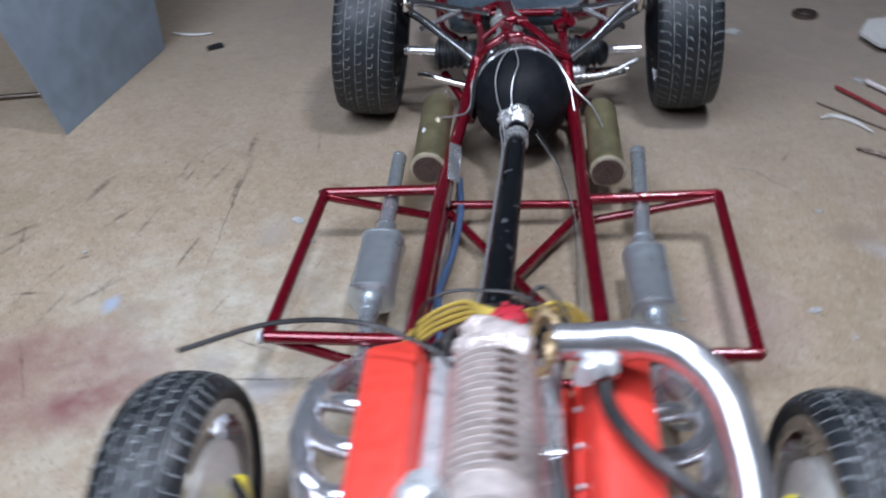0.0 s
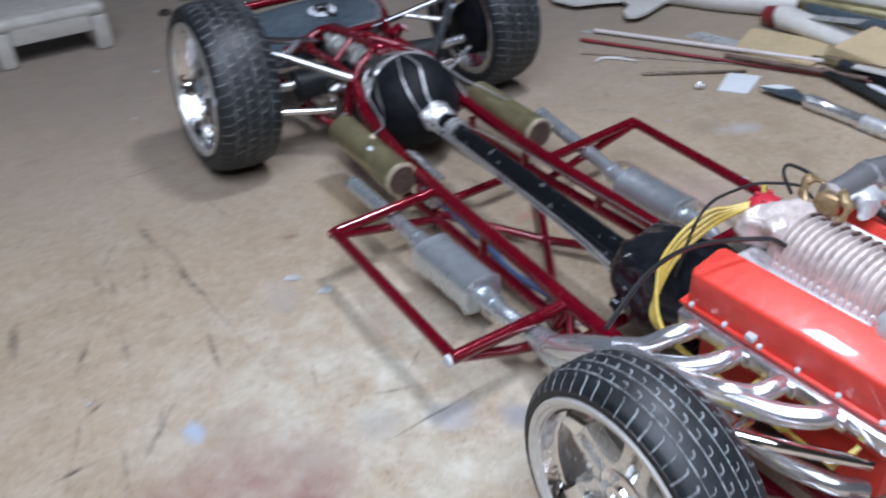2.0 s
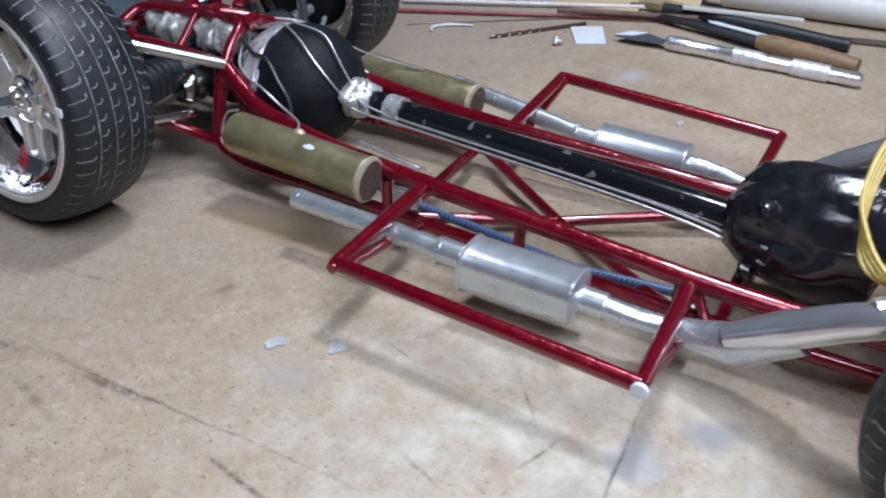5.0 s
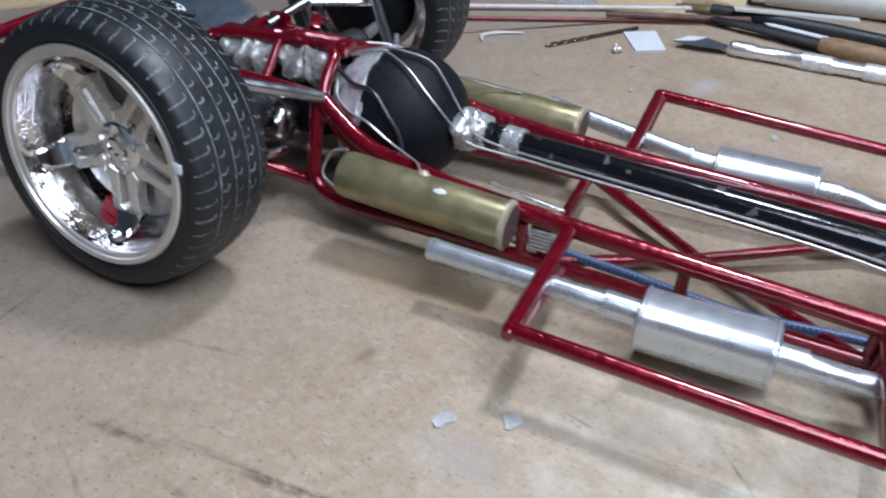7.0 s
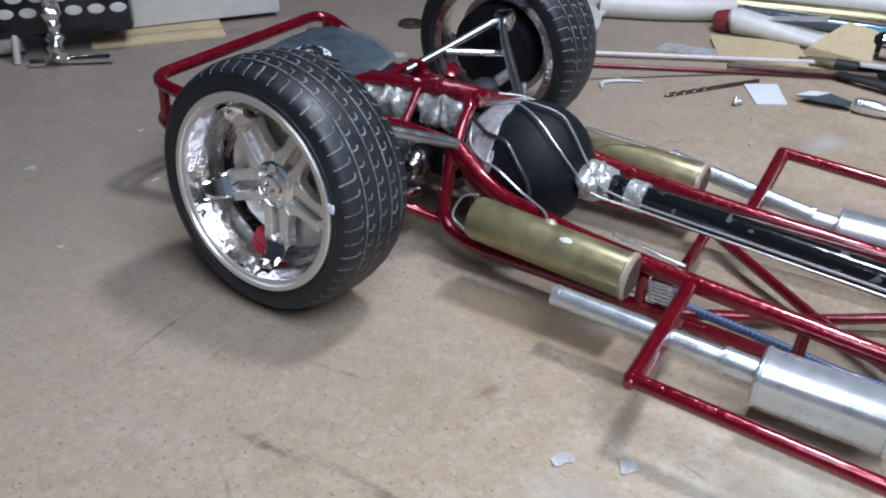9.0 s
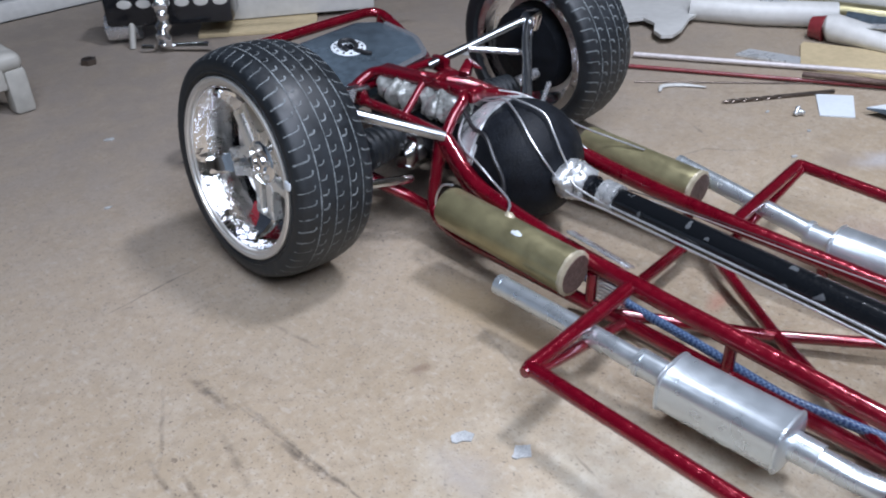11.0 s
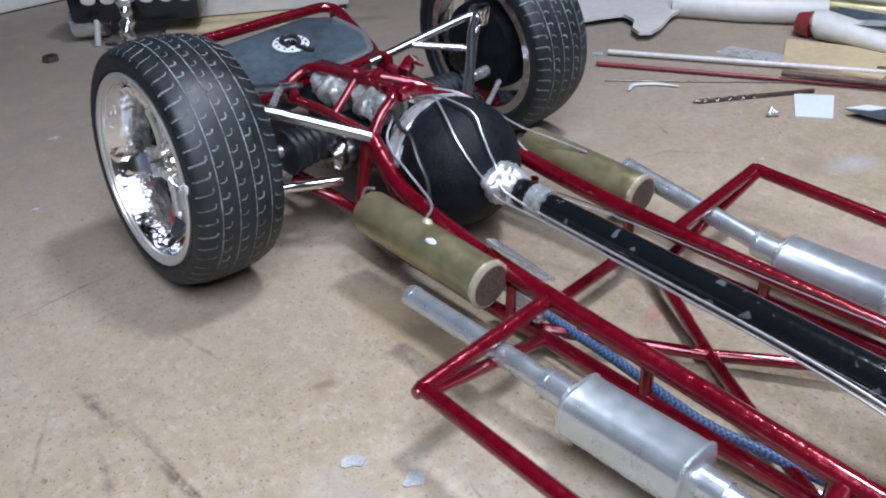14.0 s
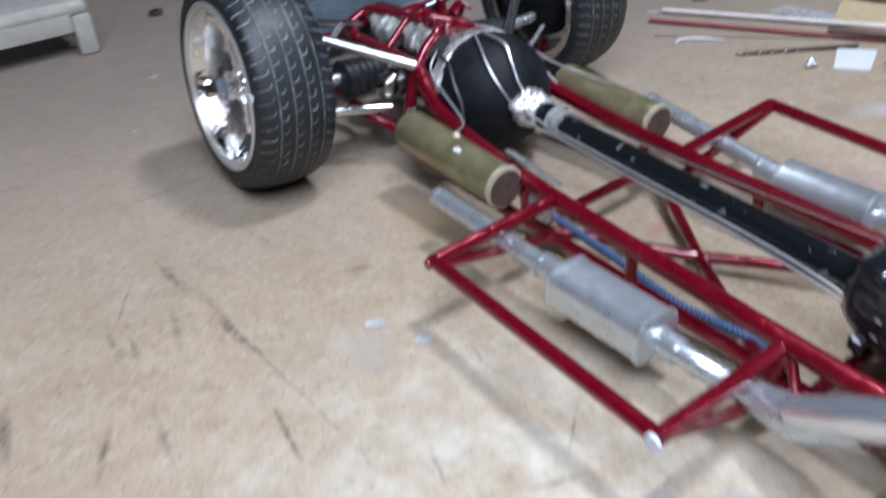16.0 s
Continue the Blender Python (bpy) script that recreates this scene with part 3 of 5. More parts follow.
def wheel(name, centre, radius, rim, half, side, lip_mat, lean=(0, 0, 0), label="", drop=0.033, spin=0.35, inner="black", dish=0.125, groove="groove"):
    """A deep-dish wheel whose outer face looks along side * x; dish: how deep the spokes stand behind the lip."""
    w = under(name, car)
    w["label"] = label
    m = pose(*centre, *lean)
    s = side

    def put(n, bm, mat, lab="", angle=40):
        return part(n, lift(bm, m), mat, w, lab, angle)

    tw = half * 0.96
    edge_r = crown(tw, radius, half, drop)
    shape = [(-half * 0.90, rim), (-half * 1.0, rim + 0.012), (-half * 1.035, rim + (edge_r - rim) * 0.45), (-half * 1.03, rim + (edge_r - rim) * 0.7), (-half * 1.0, edge_r - 0.012)]
    shape += [(x, crown(x, radius, half, drop)) for x in (-tw, -tw * 0.9, -tw * 0.75, -tw * 0.5, -tw * 0.2)]
    wall = shape + [(-x, r) for x, r in shape[::-1]] + [(half * 0.88, rim - 0.012), (-half * 0.88, rim - 0.012), shape[0]]
    tyre = put("tyre", lathe(wall, (0, 0, 0), "x", 96), M["rubber"], "black rubber tyre with dusty grooves")
    put("tread", tread(radius, tw, 5, 52, s, drop), M[groove], "dusty grey hooked tread grooves", 25)
    # raised mould ring on the tyre wall
    ring_r = rim + (edge_r - rim) * 0.30
    put("wall_ring", lathe([(s * half * 1.02, ring_r - 0.006), (s * half * 1.045, ring_r - 0.002), (s * half * 1.045, ring_r + 0.002), (s * half * 1.02, ring_r + 0.006), (s * half * 1.02, ring_r - 0.006)], (0, 0, 0), "x", 96), M["rubber"])
    o = s * half * 0.97
    deep = 2 * half * 0.93
    lip = [(o - s * 0.02, rim + 0.004), (o + s * 0.010, rim + 0.006), (o + s * 0.016, rim), (o + s * 0.014, rim - 0.016), (o + s * 0.006, rim - 0.020), (o + s * 0.003, rim - 0.032), (o - s * 0.012, rim - 0.036), (o - s * 0.02, rim - 0.030), (o - s * 0.02, rim + 0.004)]
    put("rim_lip", lathe(lip, (0, 0, 0), "x", 96), lip_mat, "satin machined wheel lip")
    bore = rim - 0.038
    barrel = [(o - s * 0.006, bore + 0.004), (o - s * 0.012, bore), (o - s * 0.05, bore - 0.006), (o - s * 0.058, bore - 0.012), (o - s * dish, bore - 0.018), (o - s * deep, bore - 0.014), (o - s * deep, rim + 0.005), (o - s * deep * 0.6, bore + 0.006)]
    put("barrel", lathe(barrel + [barrel[0]], (0, 0, 0), "x", 96), M["barrel"], "mirror chrome wheel barrel")
    face = o - s * dish

    def spoke_bar(rows6, round_edge=0.006):
        bm = bmesh.new()
        rows = []
        for r, off, w0, d0, thick in rows6:
            rows.append([bm.verts.new((face + s * d0 + s * dx, r, off + dz)) for dx, dz in ((-round_edge, -w0 / 2), (0.0, -w0 / 2 + round_edge), (0.0, w0 / 2 - round_edge), (-round_edge, w0 / 2), (-thick, w0 / 2), (-thick, -w0 / 2))])
        for p, q in zip(rows, rows[1:]):
            for i in range(6):
                bm.faces.new((p[i], q[i], q[(i + 1) % 6], p[(i + 1) % 6]))
        bm.faces.new(rows[0])
        bm.faces.new(rows[-1][::-1])
        bmesh.ops.recalc_face_normals(bm, faces=bm.faces)
        return bm

    q = rim / 0.397
    for k in range(5):
        turned = Matrix.Rotation(2 * math.pi * k / 5 + spin, 4, "X")
        halves = []
        for e in (-1, 1):
            rows6 = []
            for r, w_in, w_out, d0 in ((0.078, 0.004, 0.056, 0.0), (0.092, 0.014, 0.067, 0.0), (0.112, 0.018, 0.081, 0.0), (0.122, 0.020, 0.076, 0.0), (0.142, 0.020, 0.067, 0.0), (0.17, 0.020, 0.063, 0.0), (0.20, 0.020, 0.063, 0.0), (0.236, 0.019, 0.066, 0.0), (0.25, 0.004, 0.068, 0.0), (0.262, 0.002, 0.066, -0.004)):
                rows6.append((r * q, e * (w_in + w_out) / 2 * q, (w_out - w_in) * q, d0, 0.05))
            halves.append(spoke_bar(rows6))
        spoke = put("spoke", lift(join(*halves), turned), M["spoke"], "satin slotted wheel spoke", 30)
        root = [(0.255, 0, 0.128, -0.008, 0.045), (0.285, 0, 0.104, 0.008, 0.045), (0.315, 0, 0.090, 0.032, 0.04), (0.335, 0, 0.080, 0.062, 0.03), (0.342, 0, 0.074, 0.085, 0.012)]
        part("spoke_root", lift(lift(spoke_bar([(r * q, a, b * q, c * dish / 0.125, d) for r, a, b, c, d in root], 0.012), turned), m), M["chrome"], spoke, "chrome end of the spoke", 30)
        web = [(0.09, 0, 0.05, -0.022, 0.02), (0.245, 0, 0.05, -0.022, 0.02)]
        part("slot", lift(lift(spoke_bar([(r * q, a, b * q, c, d) for r, a, b, c, d in web]), turned), m), M["slot"], spoke, "dark chrome slot")
    put("hub", lathe([(face - s * 0.05, 0.0), (face - s * 0.05, 0.1), (face - s * 0.002, 0.1), (face + s * 0.005, 0.092), (face + s * 0.006, 0.052), (face + s * 0.018, 0.046), (face + s * 0.022, 0.036), (face + s * 0.020, 0.026), (face + s * 0.008, 0.022), (face + s * 0.008, 0.0)], (0, 0, 0), "x", 36), M["chrome"], "chrome hub with a hollow centre cap")
    for k in range(5):
        a = 2 * math.pi * (k + 0.5) / 5 + spin
        put("lug_nut", lathe([(face + s * 0.003, 0.0), (face + s * 0.003, 0.016), (face + s * 0.020, 0.014), (face + s * 0.024, 0.0)], (0, 0.073 * math.cos(a), 0.073 * math.sin(a)), "x", 6), M["spoke"])
    back = o - s * (dish + 0.075)
    put("brake_disc", crumple(lathe([(back, 0.0), (back, rim * 0.2), (back, rim * 0.4), (back, rim * 0.58), (back, rim * 0.74), (back - s * 0.016, rim * 0.74), (back - s * 0.016, 0.0)], (0, 0, 0), "x", 48), 0.010, 12, s), M["lip"], "dull steel brake disc")
    end = o - s * deep
    put("back_plate", lathe([(back - s * 0.02, 0.0), (back - s * 0.02, rim * 0.66), (end, rim * 0.62), (end - s * 0.03, 0.14), (end - s * 0.06, 0.10), (end - s * 0.06, 0.0)], (0, 0, 0), "x", 30), M[inner])
    cal = lathe([(back + s * 0.045, rim * 0.70), (back + s * 0.045, rim * 0.85), (back - s * 0.02, rim * 0.85), (back - s * 0.02, rim * 0.70), (back + s * 0.045, rim * 0.70)], (0, 0, 0), "x", 8, math.radians(-80), math.radians(18))
    bmesh.ops.holes_fill(cal, edges=cal.edges)
    put("brake_caliper", cal, M["caliper"], "red brake caliper")
    return w


left_rear = wheel("rear_wheel", (-0.943, 1.522, 0.511), 0.5076, 0.392, 0.183, -1, M["lip"], (0, 5.2, -0.7), "wide rear wheel with five slotted chrome spokes", spin=0.942)
part("valve_weight", crumple(block((0.012, 0.035, 0.035), (-1.130, 1.125, 0.60), 0.005), 0.008, 40), M["paper"], left_rear, "small white patch on the tyre wall")
wheel("rear_wheel", (1.036, 1.600, 0.511), 0.5076, 0.392, 0.183, 1, M["lip"], (0, -4.2, -2.0), "wide rear wheel with five slotted chrome spokes", spin=0.9)
wheel("front_wheel", (-1.022, -2.08, 0.427), 0.428, 0.350, 0.128, -1, M["rimgrey"], (0, 0, 0), "front wheel with pale satin lip", drop=0.04, spin=0.5, inner="rimgrey", dish=0.06, groove="front_groove")
wheel("front_wheel", (0.95, -2.08, 0.427), 0.428, 0.350, 0.128, 1, M["rimgrey"], (0, 0, 0), "front wheel with pale satin lip", drop=0.04, spin=0.2, inner="rimgrey", dish=0.06, groove="front_groove")

# rear drive: dome, joint and shaft
dome = lathe([(1.13, 0.0), (1.13, 0.165)] + [(0.90 + 0.285 * math.cos(a), 0.285 * math.sin(a)) for a in (0.66 + 0.2 * k for k in range(11))] + [(0.615, 0.05), (0.60, 0.045)], (0.02, 0, 0.365), "y", 56)
differential = part("differential", dome, M["black"], car, "black textured differential dome")
part("collar", crumple(lathe([(1.155, 0.12), (1.16, 0.18), (1.12, 0.218), (1.075, 0.249), (1.035, 0.266), (0.99, 0.283), (0.985, 0.272)], (0.02, 0, 0.365), "y", 60, math.radians(35), math.radians(190)), 0.014, 22), M["tape"], differential, "grey foil tape band")
part("tape_patch", crumple(lathe([(1.02, 0.262), (1.0, 0.272), (0.97, 0.284), (0.965, 0.276)], (0.02, 0, 0.365), "y", 30, math.radians(150), math.radians(34)), 0.014, 26), M["tape"], differential, "loose scrap of grey foil tape")
joint = lathe([(0.49, 0.0), (0.49, 0.05), (0.505, 0.066), (0.525, 0.07), (0.535, 0.058), (0.55, 0.078), (0.565, 0.086), (0.578, 0.07), (0.59, 0.085), (0.61, 0.092), (0.625, 0.08), (0.638, 0.06), (0.65, 0.05), (0.65, 0.0)], (-0.012, 0, 0.378), "y", 44)
part("universal_joint", crumple(crumple(joint, 0.03, 16), 0.014, 45, 3), M["foil"], car, "foil-wrapped universal joint", 70)
shaft = part("drive_shaft", sweep([(0.0, 0.56, 0.375), (-0.03, 0.0, 0.36), (-0.11, -1.35, 0.325)], [0.05, 0.052, 0.064, 0.07], 20), M["chipped_black"], car, "black drive shaft with chipped paint")
part("sleeve", sweep([(-0.0075, 0.42, 0.3712), (-0.0118, 0.34, 0.3691)], 0.066, 18), M["foil"], shaft, "grey foil sleeve")
part("sleeve", sweep([(-0.0021, 0.52, 0.3739), (-0.0048, 0.47, 0.3726)], 0.060, 18), M["gloss_black"], shaft)

# brass tanks
for pts in ([(-0.48, 0.215, 0.285), (-0.475, 0.905, 0.32)], [(0.475, 0.235, 0.26), (0.48, 0.87, 0.295)]):
    a, b = Vector(pts[0]), Vector(pts[1])
    d = (b - a).normalized()
    tank = part("air_tank", sweep([a, a + d * 0.02, b - d * 0.02, b], [0.088, 0.092, 0.092, 0.085], 32), M["brass"], car, "tarnished greenish brass cylinder tank")
    part("rim_ring", crumple(sweep([a + d * 0.016, a + d * 0.012, a + d * 0.004, a - d * 0.001, a - d * 0.008], [0.0925, 0.096, 0.0945, 0.0965, 0.085], 48), 0.006, 40), M["pale_ring"], tank, "pale soldered end ring")
    part("end_cap", sweep([a - d * 0.009, a - d * 0.012], [0.083, 0.08], 24), M["rust"], tank, "brown dull end cap")
    if a.x > 0:
        continue
    smear = a + d * 0.26 + Vector((-0.045 if a.x < 0 else 0.03, 0, 0.081))
    part("smear", crumple(lift(lathe([(0.0, 0.0), (0.0, 0.016), (0.003, 0.014), (0.004, 0.0)], (0, 0, 0), "z", 12), pose(*smear, 0, -28 if a.x < 0 else 20, 0) @ Matrix.Diagonal((0.8, 1.7, 1, 1))), 0.006, 60), M["paper"], tank, "smear of white paint")
    n = a + d * 0.36 + Vector((0.03 if a.x < 0 else -0.03, 0, 0.088))
    part("fitting", crumple(lift(lathe([(-0.006, 0.0), (-0.005, 0.02), (0.004, 0.017), (0.009, 0.008), (0.010, 0)], (0, 0, 0), "z", 12), pose(*n, 0, 18 if a.x < 0 else -18, 0) @ Matrix.Diagonal((1, 1.5, 1, 1))), 0.012, 50), M["pale_ring"], tank, "pale blob of solder")

# exhausts
for s, x, tip, mid, dz in ((-1, -0.655, 0.442, -0.33, 0.0), (1, 0.605, 0.45, -0.36, -0.035)):
    top, out_x = (0.225, 0.01) if s < 0 else (0.262, 0.05)
    pipe = part("exhaust_pipe", sweep([(x + s * out_x, tip, top), (x, mid, 0.195 + dz)], 0.041, 18, caps=False), M["silver"], car, "silver exhaust tail pipe")
    # solid black plug: the shade inside the hollow pipe, put in as colour
    part("bore_shade", sweep([(x + s * out_x, tip - 0.001, top), (x + s * out_x * 0.81, tip - 0.15, top - 0.15 * (top - 0.195 - dz) / (tip - mid))], 0.036, 16), M["print"], pipe)
    part("pipe_ring", sweep([(x, mid + 0.11, 0.20 + dz), (x, mid + 0.0, 0.196 + dz)], 0.05, 18), M["silver"], pipe)
    y0, y1 = mid, mid - 0.44
    body = bmesh.new()
    out = []
    for k in range(28):
        a = 2 * math.pi * k / 28
        c, si = math.cos(a), math.sin(a)
        e = 0.60 if s < 0 else 0.78
        out.append((0.102 * math.copysign(abs(c) ** e, c), 0.088 * math.copysign(abs(si) ** (e + 0.04), si)))
    rows = [[body.verts.new((x + px * f, y, 0.19 + dz + pz * f)) for px, pz in out] for y, f in ((y0 + 0.004, 0.55), (y0, 0.9), (y0 - 0.008, 1.03), (y0 - 0.02, 1.0), (y1 + 0.02, 1.0), (y1 + 0.008, 1.03), (y1, 0.9), (y1 - 0.004, 0.55))]
    for p, q in zip(rows, rows[1:]):
        for i in range(28):
            body.faces.new((p[i], q[i], q[(i + 1) % 28], p[(i + 1) % 28]))
    body.faces.new(rows[0])
    body.faces.new(rows[-1][::-1])
    bmesh.ops.recalc_face_normals(body, faces=body.faces)
    muffler = part("muffler", body, M["silver"], car, "silver rounded muffler", 30)
    for yy in (y0 - 0.014, y1 + 0.014):
        seam = bmesh.new()
        ring = [[seam.verts.new((x + px * f, yy + d, 0.19 + dz + pz * f)) for px, pz in out] for d, f in ((-0.007, 1.0), (-0.004, 1.05), (0.004, 1.05), (0.007, 1.0))]
        for p, q in zip(ring, ring[1:]):
            for i in range(28):
                seam.faces.new((p[i], q[i], q[(i + 1) % 28], p[(i + 1) % 28]))
        bmesh.ops.recalc_face_normals(seam, faces=seam.faces)
        part("seam", seam, M["silver"], muffler, "rolled end seam")
    for yy in (tip - 0.02, mid + 0.11):
        part("bead", sweep([(x + s * out_x * (yy - mid) / (tip - mid), yy + 0.01, 0.195 + dz + (top - 0.195 - dz) * (yy - mid) / (tip - mid)), (x + s * out_x * (yy - mid) / (tip - mid), yy - 0.01, 0.195 + dz + (top - 0.195 - dz) * (yy - mid) / (tip - mid))], 0.043 if yy > mid + 0.2 else 0.053, 18), M["silver"], pipe)
    part("pipe_ring", sweep([(x, y1 + 0.002, 0.19 + dz), (x, y1 - 0.09, 0.188 + dz)], 0.05, 18), M["silver"], muffler)
    line = smooth_line([(x, y1, 0.19 + dz), (x, y1 - 0.14, 0.185 + dz), (x - s * 0.02, y1 - 0.24, 0.17 + dz), (x - s * 0.03, y1 - 0.36, 0.17 + dz)], 5)
    part("link_pipe", sweep(line, 0.041, 16), M["silver"], car)
    part("collector", sweep([(x - s * 0.03, y1 - 0.33, 0.17 + dz), (x - s * 0.03, y1 - 0.40, 0.17 + dz), (x - s * 0.015, y1 - 0.52, 0.20 + dz), (x - s * 0.0, y1 - 0.70, 0.32 + dz)], [0.05, 0.06, 0.076, 0.06], 20, flat=0.95), M["silver"], car, "tapered exhaust collector")

# rear cage
for sx in (-1, 1):
    cx = 0.015

    def at(x, y, z):
        return (cx + sx * x, y, z)

    if sx < 0:
        bar("cage_tube", [at(0.265, 1.14, 0.50), at(0.20, 1.15, 0.58), at(0.10, 1.16, 0.64), at(0.08, 1.45, 0.635), at(0.13, 1.78, 0.625), at(0.26, 1.80, 0.56), at(0.29, 1.72, 0.53)], 0.027, soft=0.07)
        bar("strut", [at(0.10, 1.45, 0.63), at(0.25, 1.43, 0.515)], 0.020)
    else:
        bar("cage_tube", [at(-0.06, 1.165, 0.645), at(0.10, 1.15, 0.60), at(0.29, 1.12, 0.515)], 0.027, soft=0.07)
        bar("cage_tube", [at(0.265, 1.14, 0.50), at(0.27, 1.50, 0.52), at(0.29, 1.72, 0.53)], 0.027, soft=0.07)
    bar("cage_tube", [at(0.265, 1.13, 0.50), at(0.25, 1.45, 0.51), at(0.29, 1.76, 0.53)], 0.025)
    bar("cage_tube", [at(0.27, 1.12, 0.48), at(0.30, 1.18, 0.30), at(0.35, 1.16, 0.14)], 0.026)
    bar("cage_tube", [at(0.27, 1.15, 0.50), at(0.275, 1.02, 0.36), at(0.31, 0.84, 0.25)], 0.042)
    bar("cage_tube", [at(0.34, 1.14, 0.14), at(0.38, 1.30, 0.18), at(0.50, 1.46, 0.27)], 0.028, soft=0.05)
    bar("cage_tube", [at(0.36, 1.28, 0.17), at(0.34, 1.75, 0.17), at(0.40, 2.1, 0.25)], 0.025)
    bar("strut", [at(0.56, 2.28, 0.50), at(0.58, 2.32, 0.30)], 0.024)
    # wishbones
    bar("upper_arm", [at(0.29, 1.12, 0.515), at(0.62, 1.40, 0.66), at(0.72, 1.47, 0.69)], 0.026, "arm", soft=0.05, label="chrome suspension arm")
    bar("upper_arm", [at(0.22, 1.74, 0.56), at(0.66, 1.50, 0.735), at(0.74, 1.46, 0.74)], 0.022, "arm", soft=0.05, label="chrome suspension arm")
    if sx > 0:
        bar("upper_arm", [at(0.37, 1.18, 0.54), at(0.60, 1.40, 0.70), at(0.70, 1.46, 0.745)], 0.021, "arm", soft=0.06, label="chrome suspension arm")
    bar("arm_brace", [at(0.40, 1.62, 0.63), at(0.63, 1.40, 0.60)], 0.017, "steel")
    bar("lower_arm", [at(0.35, 1.285, 0.266), at(0.66, 1.39, 0.30)], 0.022, "chrome", label="chrome lower suspension rod")
    if sx > 0:
        bar("lower_arm", [at(0.34, 1.60, 0.22), at(0.70, 1.50, 0.28)], 0.020, "chrome", label="chrome lower suspension rod")
    if sx > 0:
        bar("tie_rod", [at(0.33, 1.20, 0.36), at(0.52, 1.22, 0.36), at(0.72, 1.32, 0.42)], 0.014, "steel")
    part("bracket", crumple(block((0.06, 0.10, 0.08), at(0.29, 1.72, 0.56), 0.02), 0.03, 12, sx), M["red"], car, "red gusset bracket")
    part("arm_knuckle", crumple(block((0.08, 0.1, 0.1), at(0.72, 1.46, 0.74), 0.025), 0.02, 14, sx), M["chrome"], car, "chrome suspension knuckle")
    # drive-shaft boot
    boot = lathe([(0.0, 0.03), (0.01, 0.075)] + [(0.02 + 0.02 * k + d, 0.102 - 0.012 * (k % 2) - 0.002 * k) for k in range(11) for d in (0, 0.01)] + [(0.26, 0.06), (0.27, 0.03)], at(0.28 if sx > 0 else 0.55, 1.43, 0.42), "x", 24)
    part("axle_boot", boot, M["rubber"], car, "black ribbed axle boot")
    part("half_shaft", sweep([at(0.12, 1.43, 0.42), at(0.75, 1.44, 0.44)], 0.03, 12), M["steel"], car)
    part("coil_cover", crumple(lathe([(-0.03, 0.0), (-0.03, 0.05), (0.0, 0.072), (0.05, 0.08), (0.11, 0.072), (0.15, 0.05), (0.155, 0.0)], at(0.25 if sx > 0 else 0.335, 1.35 if sx < 0 else 1.38, 0.36 if sx < 0 else 0.30), "x", 36), 0.012, 14), M["slot" if sx < 0 else "foil"], car, "crumpled grey foil cover")
half_loop = [(0.29, 1.74, 0.54), (0.42, 1.96, 0.46), (0.53, 2.10, 0.45), (0.65, 2.64, 0.59)]
bar("rear_loop", [(0.015 - x, y, z) for x, y, z in half_loop] + [(0.015 + x, y, z) for x, y, z in half_loop[::-1]], 0.031, soft=0.13)
half_loop = [(0.42, 1.98, 0.28), (0.57, 2.2, 0.28), (0.65, 2.66, 0.38)]
bar("rear_loop", [(0.015 - x, y, z) for x, y, z in half_loop] + [(0.015 + x, y, z) for x, y, z in half_loop[::-1]], 0.027, soft=0.13)
for x in (-0.60, 0.63):
    bar("strut", [(x, 2.60, 0.38), (x, 2.58, 0.58)], 0.026)
bar("cage_tube", [(-0.27, 1.79, 0.55), (0.30, 1.79, 0.55)], 0.025)
ridge_plate = slab([(-0.10, 1.17), (-0.035, 1.16), (-0.03, 1.45), (-0.05, 1.74), (-0.12, 1.76), (-0.09, 1.45)], 0.0, 0.022, 0.009)
for v in ridge_plate.verts:
    v.co.z += 0.640 - 0.03 * max(0.0, v.co.y - 1.45)
part("top_plate", crumple(ridge_plate, 0.012, 12), M["red"], car, "glossy red top plate of the cage")
bar("cage_tube", [(-0.055, 1.50, 0.645), (0.11, 1.33, 0.60), (0.285, 1.13, 0.515)], 0.026, soft=0.08)
for x, y, z, sx, sy in ((-0.05, 1.40, 0.655, 0.07, 0.09), (-0.075, 1.22, 0.652, 0.06, 0.07), (0.02, 1.42, 0.64, 0.08, 0.05)):
    part("weld_lump", crumple(block((sx, sy, 0.045), (x, y, z), 0.015), 0.02, 22, x * 9), M["red"], car)
part("gusset", crumple(block((0.11, 0.06, 0.07), (-0.02, 1.16, 0.635), 0.02), 0.015, 18), M["red"], car)
bracket = part("bracket", crumple(block((0.10, 0.05, 0.07), (0.27, 1.50, 0.58), 0.008, (12, -20, 25)), 0.008, 30), M["red"], car, "angular red bracket")
part("tab", block((0.05, 0.10, 0.012), (0.33, 1.50, 0.60), 0.004, (10, 25, -15)), M["red"], bracket)
for k, (y0, y1) in enumerate(((1.20, 1.425), (1.455, 1.74))):
    n = 30
    line = [(-0.075 + 0.01 * math.sin(5 * t), y0 + (y1 - y0) * t, 0.545 + 0.008 * math.sin(9 * t + k)) for t in (q / n for q in range(n + 1))]
    roll = sweep(line, [0.05 + 0.038 * min(1, 4 * t, 4 * (1 - t)) + 0.010 * math.sin(22 * t + k) for t in (q / n for q in range(n + 1))], 26)
    part("gearbox_wrap", crumple(crumple(roll, 0.035, 14, k * 3.0), 0.012, 50, 2.0), M["film"], car, "crumpled clear plastic wrap", 80)
part("gearbox", block((0.34, 0.62, 0.24), (0.015, 1.50, 0.36), 0.05), M["black"], car, "black gearbox casing")

